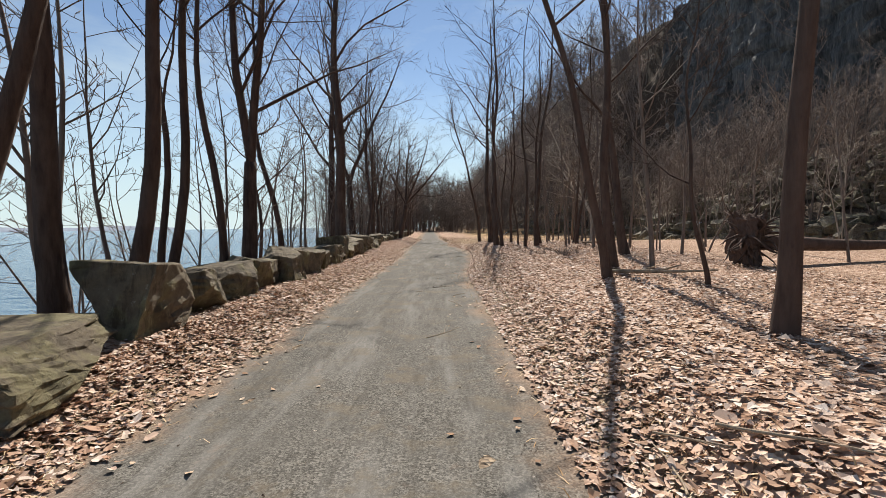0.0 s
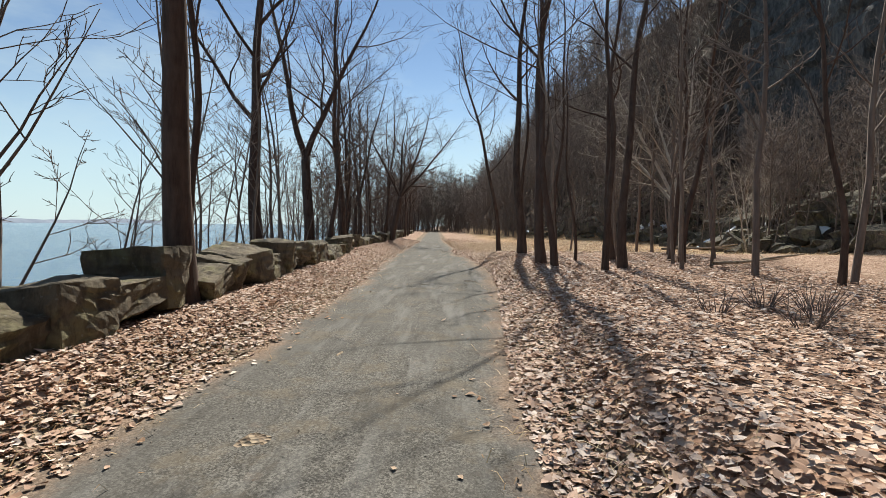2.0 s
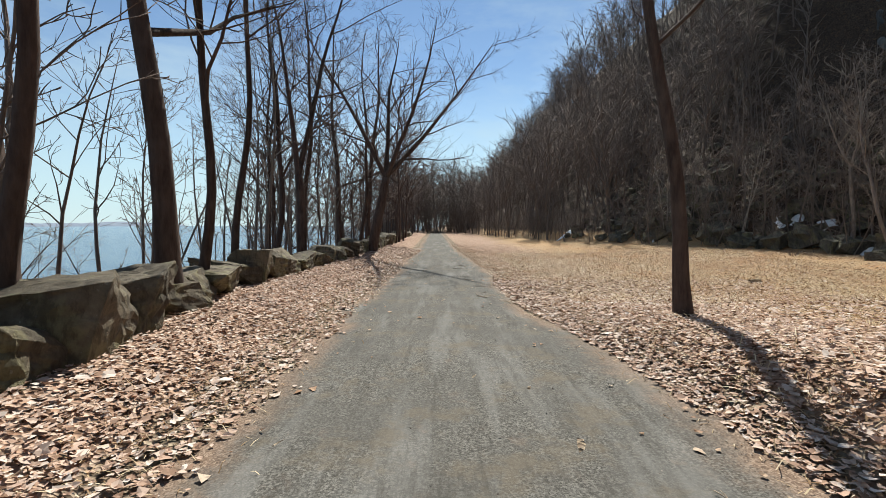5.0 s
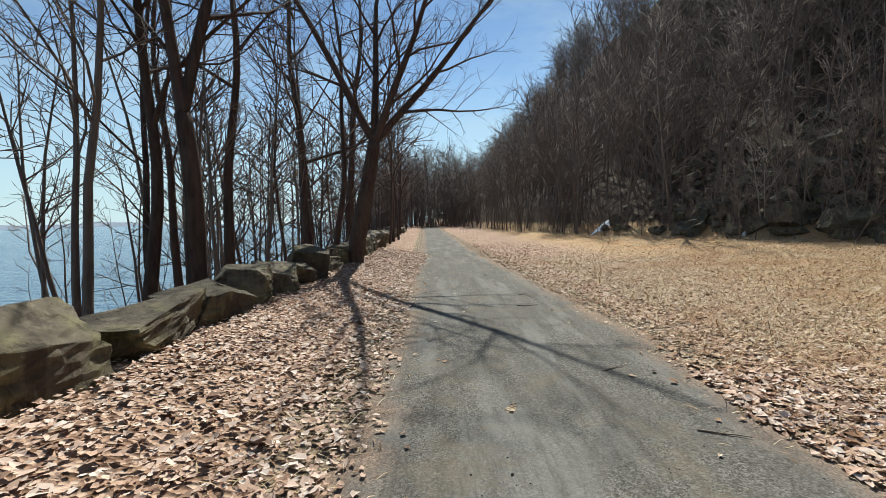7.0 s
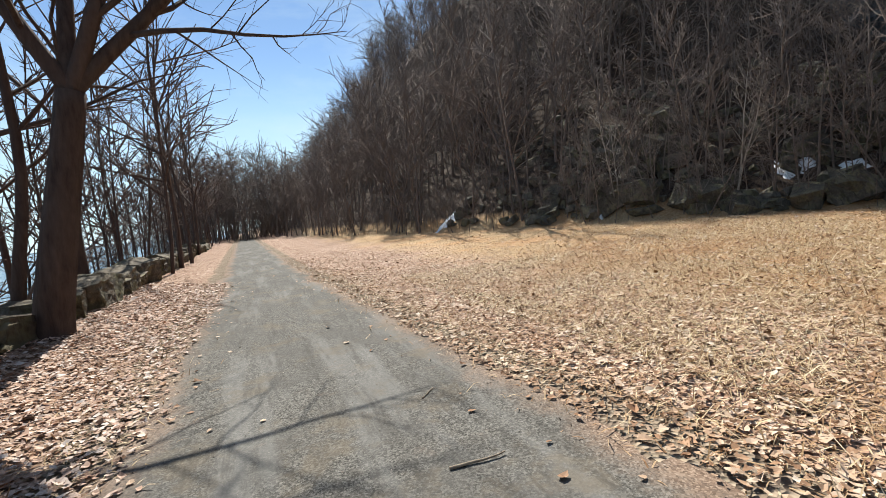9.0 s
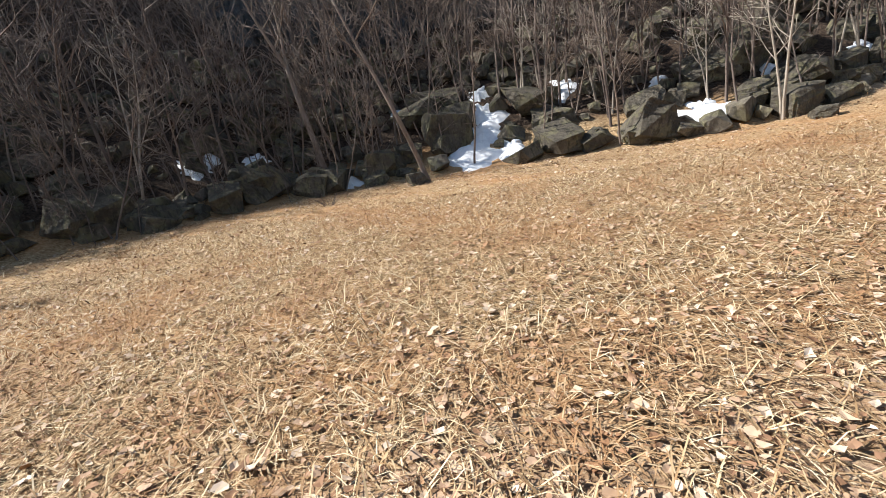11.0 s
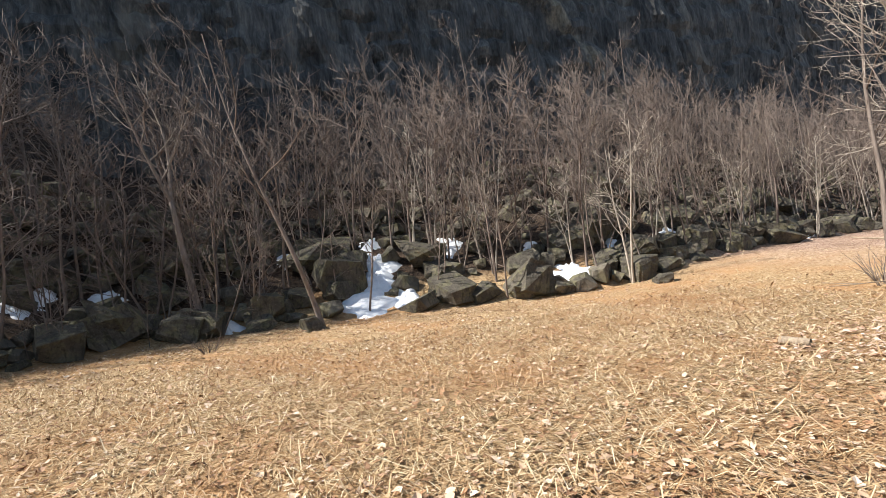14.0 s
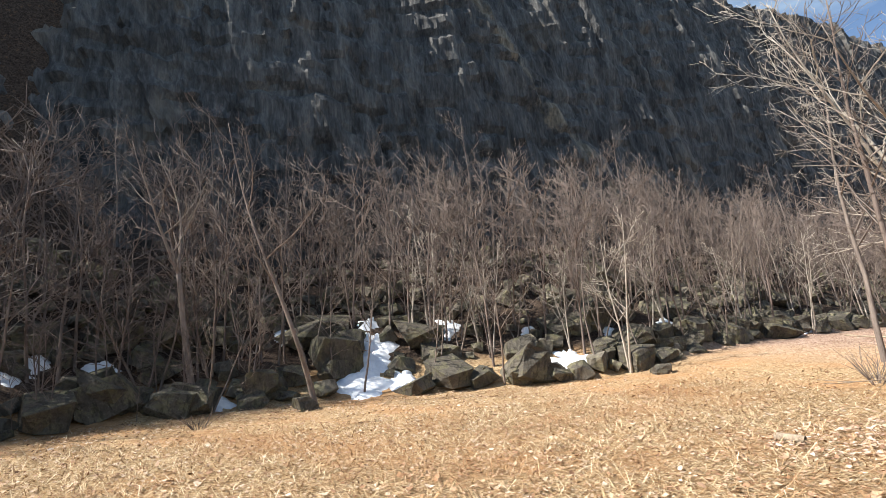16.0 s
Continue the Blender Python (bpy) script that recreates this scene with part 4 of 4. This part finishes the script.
for i, (x, y, sx, sy) in enumerate((
        (9.95, 22.9, 0.55, 0.42), (10.4, 22.6, 0.6, 0.42), (10.85, 22.5, 0.4, 0.5), (9.75, 22.2, 0.4, 0.3), (11.0, 20.9, 0.4, 0.3),
        (9.25, 19.15, 0.35, 0.5), (10.1, 26.8, 0.3, 0.22), (11.6, 24.2, 0.3, 0.22), (11.45, 22.5, 0.25, 0.28), (9.75, 25.2, 0.18, 0.3),
        (9.85, 27.6, 0.25, 0.2), (10.2, 11.5, 0.25, 0.5), (10.25, 19.4, 0.2, 0.2), (5.5, 36.1, 0.55, 0.4), (7.1, 30.5, 0.3, 0.28),
        (10.07, 18.8, 0.2, 0.45), (10.08, 15.9, 0.3, 0.35), (9.6, 27.75, 0.2, 0.25), (9.8, 17.65, 0.25, 0.25))):
    snow_patch(x, y, sx, sy, 3.1 * i)


# ---- litter of leaves and straw ----
def scatter_leaves(name, count, place, size, material, seed, label, curl=0.35):
    """Small lobed, folded leaves strewn over the land."""
    rng = np.random.default_rng(seed)
    pts = place(rng, count)
    n = len(pts)
    z = land_z(pts[:, 0], pts[:, 1]) + (0.012 if size < 0.01 else 0.018)
    az = rng.uniform(0, 2 * np.pi, n)
    s = size * rng.lognormal(0, 0.28, n)
    tx, ty = rng.normal(0, curl, n), rng.normal(0, curl, n)
    k = np.arange(6)
    reach = np.where(k % 2 == 0, 0.66, 0.5)[None] * rng.uniform(0.62, 1.25, (n, 6))
    ang = k * np.pi / 3 + rng.normal(0, 0.25, (n, 6))
    p = np.zeros((n, 7, 3))
    p[:, 1:, 0] = reach * np.cos(ang) * 1.1
    p[:, 1:, 1] = reach * np.sin(ang) * 0.85
    fold, roll = rng.uniform(-0.1, 0.5, n)[:, None], rng.uniform(-0.25, 0.55, n)[:, None]
    p[:, :, 2] = fold * np.abs(p[:, :, 1]) + roll * p[:, :, 0] ** 2 + rng.normal(0, 0.06, (n, 7))
    p *= s[:, None, None]
    c, sn = np.cos(az)[:, None], np.sin(az)[:, None]
    qx = p[:, :, 0] * c - p[:, :, 1] * sn
    qy = p[:, :, 0] * sn + p[:, :, 1] * c
    qz = p[:, :, 2] + qx * np.tan(np.clip(tx, -0.9, 0.9))[:, None] + qy * np.tan(np.clip(ty, -0.9, 0.9))[:, None]
    qz -= np.minimum(qz.min(axis=1), 0)[:, None] * 0.75
    v = np.stack([qx + pts[:, :1], qy + pts[:, 1:2], qz + z[:, None]], -1).reshape(-1, 3)
    tri = np.array([(0, 1 + i, 1 + (i + 1) % 6) for i in range(6)])
    f = (tri[None] + (np.arange(n) * 7)[:, None, None]).reshape(-1, 3)
    ob = mesh_object(name, v, f.tolist(), material, flat=True)
    return tagged(ob, label, "leaves", kind="stuff")


def verge_left(rng, n):
    y = rng.uniform(0.3, 30, n)
    f = rng.power(0.8, n)
    a, b = path_left(y) + 0.12 - rng.exponential(0.1, n), wall_x(y) - 0.05
    return np.stack([b + (a - b) * (1 - f) + rng.normal(0, 0.05, n), y], 1)


def verge_right(rng, n):
    y = rng.uniform(0.3, 21, n)
    x = path_right(y) - 0.1 + rng.exponential(0.14, n) + 3.8 * rng.power(0.75, n) ** 1.6
    return np.stack([x, y], 1)


def open_field(rng, n):
    y = 17.5 + 19 * rng.beta(1.6, 2.6, n)
    x = path_right(y) - 0.1 + rng.exponential(0.24, n) + 9.5 * rng.random(n) ** 1.75
    p = np.stack([x, y], 1)
    return p[(x < toe_x(y) - 0.1)]


def on_path(rng, n):
    y = rng.uniform(0.5, 30, n)
    side = rng.choice((-1, 1), n)
    return np.stack([path_mid(y) + side * path_half(y) * rng.power(3.5, n), y], 1)


scatter_leaves("leaf_litter", 42000, verge_left, 0.026, LEAF, 1, "pale brown dead leaves lying along the boulder row", 0.14)
scatter_leaves("leaf_litter", 72000, verge_right, 0.026, LEAF, 2, "pale brown dead leaves covering the wood floor", 0.14)
scatter_leaves("leaf_litter", 40000, open_field, 0.024, FIELD_LEAF, 3, "dry tan leaves scattered over the straw field", 0.16)
scatter_leaves("leaf_litter", 9000, open_field, 0.017, CURLED, 5, "dark russet curled leaves dotted over the straw field", 0.3)


def grit_spots(rng, n):
    y = rng.uniform(0.5, 27, n)
    return np.stack([path_mid(y) + path_half(y) * rng.uniform(-1, 1, n), y], 1)


scatter_leaves("grit", 7000, grit_spots, 0.006, GRIT, 6, "loose grit and crumbled leaf on the gravel path", 0.3)
scatter_leaves("leaf_litter", 520, on_path, 0.026, FIELD_LEAF, 4, "a few dry leaves on the gravel path", 0.1)


def straw_field(name, count, place, seed, length, lift, label):
    rng = np.random.default_rng(seed)
    p = place(rng, count)
    n = len(p)
    z = land_z(p[:, 0], p[:, 1]) + 0.006
    az = rng.normal(0.4, 0.9, n) + np.pi * rng.integers(0, 2, n)
    ln = length * rng.lognormal(0, 0.35, n)
    up = np.abs(rng.normal(0, lift, n)) * ln
    w = 0.0021 * rng.uniform(0.7, 1.5, n)
    dx, dy = np.cos(az), np.sin(az)
    a = np.stack([p[:, 0] - dy * w, p[:, 1] + dx * w, z], 1)
    b = np.stack([p[:, 0] + dy * w, p[:, 1] - dx * w, z], 1)
    mx, my = p[:, 0] + dx * ln * 0.55, p[:, 1] + dy * ln * 0.55
    c = np.stack([mx - dy * w * 0.8, my + dx * w * 0.8, z + up], 1)
    d = np.stack([mx + dy * w * 0.8, my - dx * w * 0.8, z + up], 1)
    e = np.stack([p[:, 0] + dx * ln, p[:, 1] + dy * ln, z + up * 0.6 + 0.004], 1)
    v = np.stack([a, b, c, d, e], 1).reshape(-1, 3)
    o = (np.arange(n) * 5)[:, None]
    f = np.concatenate([np.concatenate([o, o + 1, o + 3], 1), np.concatenate([o, o + 3, o + 2], 1), np.concatenate([o + 2, o + 3, o + 4], 1)])
    ob = mesh_object(name, v, f.tolist(), STRAW, flat=True)
    return tagged(ob, label, "grass", kind="stuff")


def field_straw(rng, n):
    near = rng.random(n) < 0.72
    y = np.where(near, rng.uniform(18.6, 27.5, n), rng.uniform(15, 29, n))
    x = np.where(near, 1.0 + 6.2 * rng.random(n) ** 1.15, path_right(y) + 0.15 + 9 * rng.random(n) ** 1.3)
    keep = x < toe_x(y) + 0.2
    return np.stack([x, y], 1)[keep]


def edge_straw(rng, n):
    y = rng.uniform(0.3, 30, n)
    side = rng.choice((-1, 1), n)
    return np.stack([path_mid(y) + side * (path_half(y) + rng.normal(0.14, 0.17, n)), y], 1)


straw_field("dry_grass", 115000, field_straw, 8, 0.1, 0.2, "bleached dry grass lying flat over the field")
straw_field("dry_grass", 24000, edge_straw, 9, 0.06, 0.25, "short dry grass fraying the edges of the path")


# ---- small things ----
def stick(seed, x, y, length, r, turn, label="dry fallen twig lying on the ground", lift=0.0, forks=1):
    rng = random.Random(seed)
    line = bough(rng, (-length / 2, 0, r + lift), (1, 0, 0), length, 7, 0.0, 0.09)
    line[:, 2] = r + lift + np.abs(line[:, 2] - r - lift) * 0.4
    vs, fs = [], []
    r *= 0.75
    tube(line, np.linspace(r, r * 0.45, 8), 6, vs, fs)
    for _ in range(forks):
        i = rng.randrange(2, 6)
        b = bough(rng, line[i], (0.8, rng.choice((-0.6, 0.6)), 0.1), length * 0.3, 4, 0, 0.1)
        tube(b, np.linspace(r * 0.6, r * 0.25, 5), 5, vs, fs)
    ob = mesh_object("twig", vs, fs, DEADWOOD)
    ob.matrix_world = pose(x, y, gz(x, y) + 0.012, 0, 0, turn)
    return tagged(ob, label, "twig", group="fallen twigs")


stick(1, -0.02, 6.23, 0.2, 0.006, 25)
stick(2, -0.28, 5.81, 0.1, 0.005, 20, forks=0)
stick(3, -1.14, 5.9, 0.12, 0.005, 12, forks=0)
stick(4, 0.04, 5.93, 0.1, 0.004, -60, forks=0)
stick(5, -0.16, 12.09, 0.14, 0.005, 15)
stick(6, -0.02, 21.1, 0.16, 0.006, 30)
stick(7, 0.1, 20.32, 0.18, 0.006, -25)
stick(8, -0.13, 22.88, 0.2, 0.008, -20, "thick dry twig lying at the edge of the path", forks=0)
stick(9, -0.06, 23.54, 0.12, 0.006, 40)
stick(10, 1.02, 1.2, 0.5, 0.008, -35)
stick(11, 0.85, 1.35, 0.4, 0.006, -30)
stick(12, 0.72, 1.36, 0.3, 0.006, 70)
stick(13, -1.22, 8.5, 0.3, 0.008, 20)
stick(14, 0.85, 5.75, 0.45, 0.007, -50)
stick(15, 4.4, 12.0, 1.8, 0.035, 25, "long dead branch lying on the wood floor", 0.05, 3)
stick(16, 5.6, 15.5, 2.2, 0.04, 20, "long dead branch lying on the wood floor", 0.06, 3)
stick(17, 2.5, 5.15, 1.1, 0.035, -8, "dead branch lying on the leaf litter", 0.02, 2)
stick(18, 4.9, 18.3, 1.1, 0.012, 75, "thin dead branch lying in the straw", 0.03, 3)
stick_rng = random.Random(5)
for i in range(46):
    y = stick_rng.uniform(1, 21)
    x = float(path_mid(y) + path_half(y)) + stick_rng.uniform(-0.5, 2.6)
    stick(40 + i, x, y, stick_rng.uniform(0.12, 0.5), stick_rng.uniform(0.003, 0.008), stick_rng.uniform(0, 180))


def field_log(x, y, turn):
    thing = new("log")
    thing.matrix_world = pose(x, y, gz(x, y), 0, 0, turn) @ Matrix.Scale(0.45, 4)
    tagged(thing, "short pale weathered log with dark hollow end in the straw", "log")
    vs, fs = [], []
    line = np.array([(-0.2, 0, 0.07), (-0.07, 0, 0.075), (0.07, 0.01, 0.075), (0.2, 0.01, 0.07)])
    tube(line, (0.06, 0.068, 0.07, 0.072), 12, vs, fs)
    mesh_object("bark", vs, fs, DEADWOOD, thing)
    vs, fs = [], []
    tube(np.array([(0.19, 0.01, 0.07), (0.203, 0.01, 0.07)]), (0.055, 0.05), 12, vs, fs)
    mesh_object("cut_end", vs, fs, BARK, thing, "dark hollow cut end")
    return thing


def weed_tuft(x, y, seed, h=0.3):
    rng = random.Random(seed)
    thing = new("weed")
    thing.location = (x, y, gz(x, y))
    tagged(thing, "dry brown weed tuft standing in the straw field", "weed", group="weed tufts")
    for _ in range(22):
        vs, fs = [], []
        a = rng.uniform(0, 6.28)
        b = bough(rng, (0.05 * math.cos(a), 0.05 * math.sin(a), -0.02), (0.5 * math.cos(a), 0.5 * math.sin(a), 1), h * rng.uniform(0.5, 1.1), 4, -0.02, 0.16)
        tube(b, (0.004, 0.0035, 0.003, 0.0025, 0.0015), 3, vs, fs)
        mesh_object("stalk", vs, fs, BARK_TWIG, thing)
    return thing


def root_mass(x, y):
    """The upturned root plate of a fallen trunk."""
    thing = new("fallen_tree")
    thing.location = (x, y, gz(x, y))
    tagged(thing, "dark fallen tree with an upturned root plate in the wood", "fallen tree")
    rng = random.Random(9)
    plate = new("root_plate", rock_mesh("root_plate", 77, 0.2, 0.55, 0.6, BARK, 3, 0.5))
    plate.parent = thing
    plate.location = (0, 0, -0.05)
    plate["label"] = "dark earth clod held by the roots"
    for _ in range(90):
        vs, fs = [], []
        a = rng.uniform(0, 6.28)
        b = bough(rng, (0, 0, 0.42), (0.3, math.cos(a), math.sin(a)), rng.uniform(0.32, 0.72), 6, -0.03, 0.42)
        tube(b, np.linspace(0.03, 0.004, 7), 5, vs, fs)
        mesh_object("root", vs, fs, BARK, thing)
    vs, fs = [], []
    tube(bough(rng, (0, 0, 0.34), (1, 0.25, -0.06), 3.6, 8, 0.0, 0.04), np.linspace(0.12, 0.05, 9), 9, vs, fs)
    mesh_object("trunk", vs, fs, BARK, thing)
    return thing


field_log(4.11, 20.74, 15)
weed_tuft(7.94, 25.1, 3)
weed_tuft(4.94, 18.25, 4, 0.45)
weed_tuft(5.1, 18.0, 5, 0.5)
weed_tuft(2.2, 8.3, 6, 0.25)
weed_tuft(2.5, 8.6, 7, 0.28)
weed_tuft(2.35, 8.9, 8, 0.25)
weed_tuft(1.9, 8.7, 9, 0.2)
root_mass(4.2, 6.3)
ob = new("rock", rock_mesh("rock", 900, 0.36, 0.3, 0.2, TALUS_ROCK))
ob.matrix_world = pose(8.83, 23.87, gz(8.83, 23.87) - 0.03, 0, 0, 20)
tagged(ob, "low brown stone lying alone in the straw field", "rock")
ob = new("rock", rock_mesh("rock", 901, 0.3, 0.25, 0.16, TALUS_ROCK))
ob.matrix_world = pose(7.9, 18.3, gz(7.9, 18.3) - 0.02, 0, 0, 60)
tagged(ob, "small flat stone at the edge of the straw field", "rock")
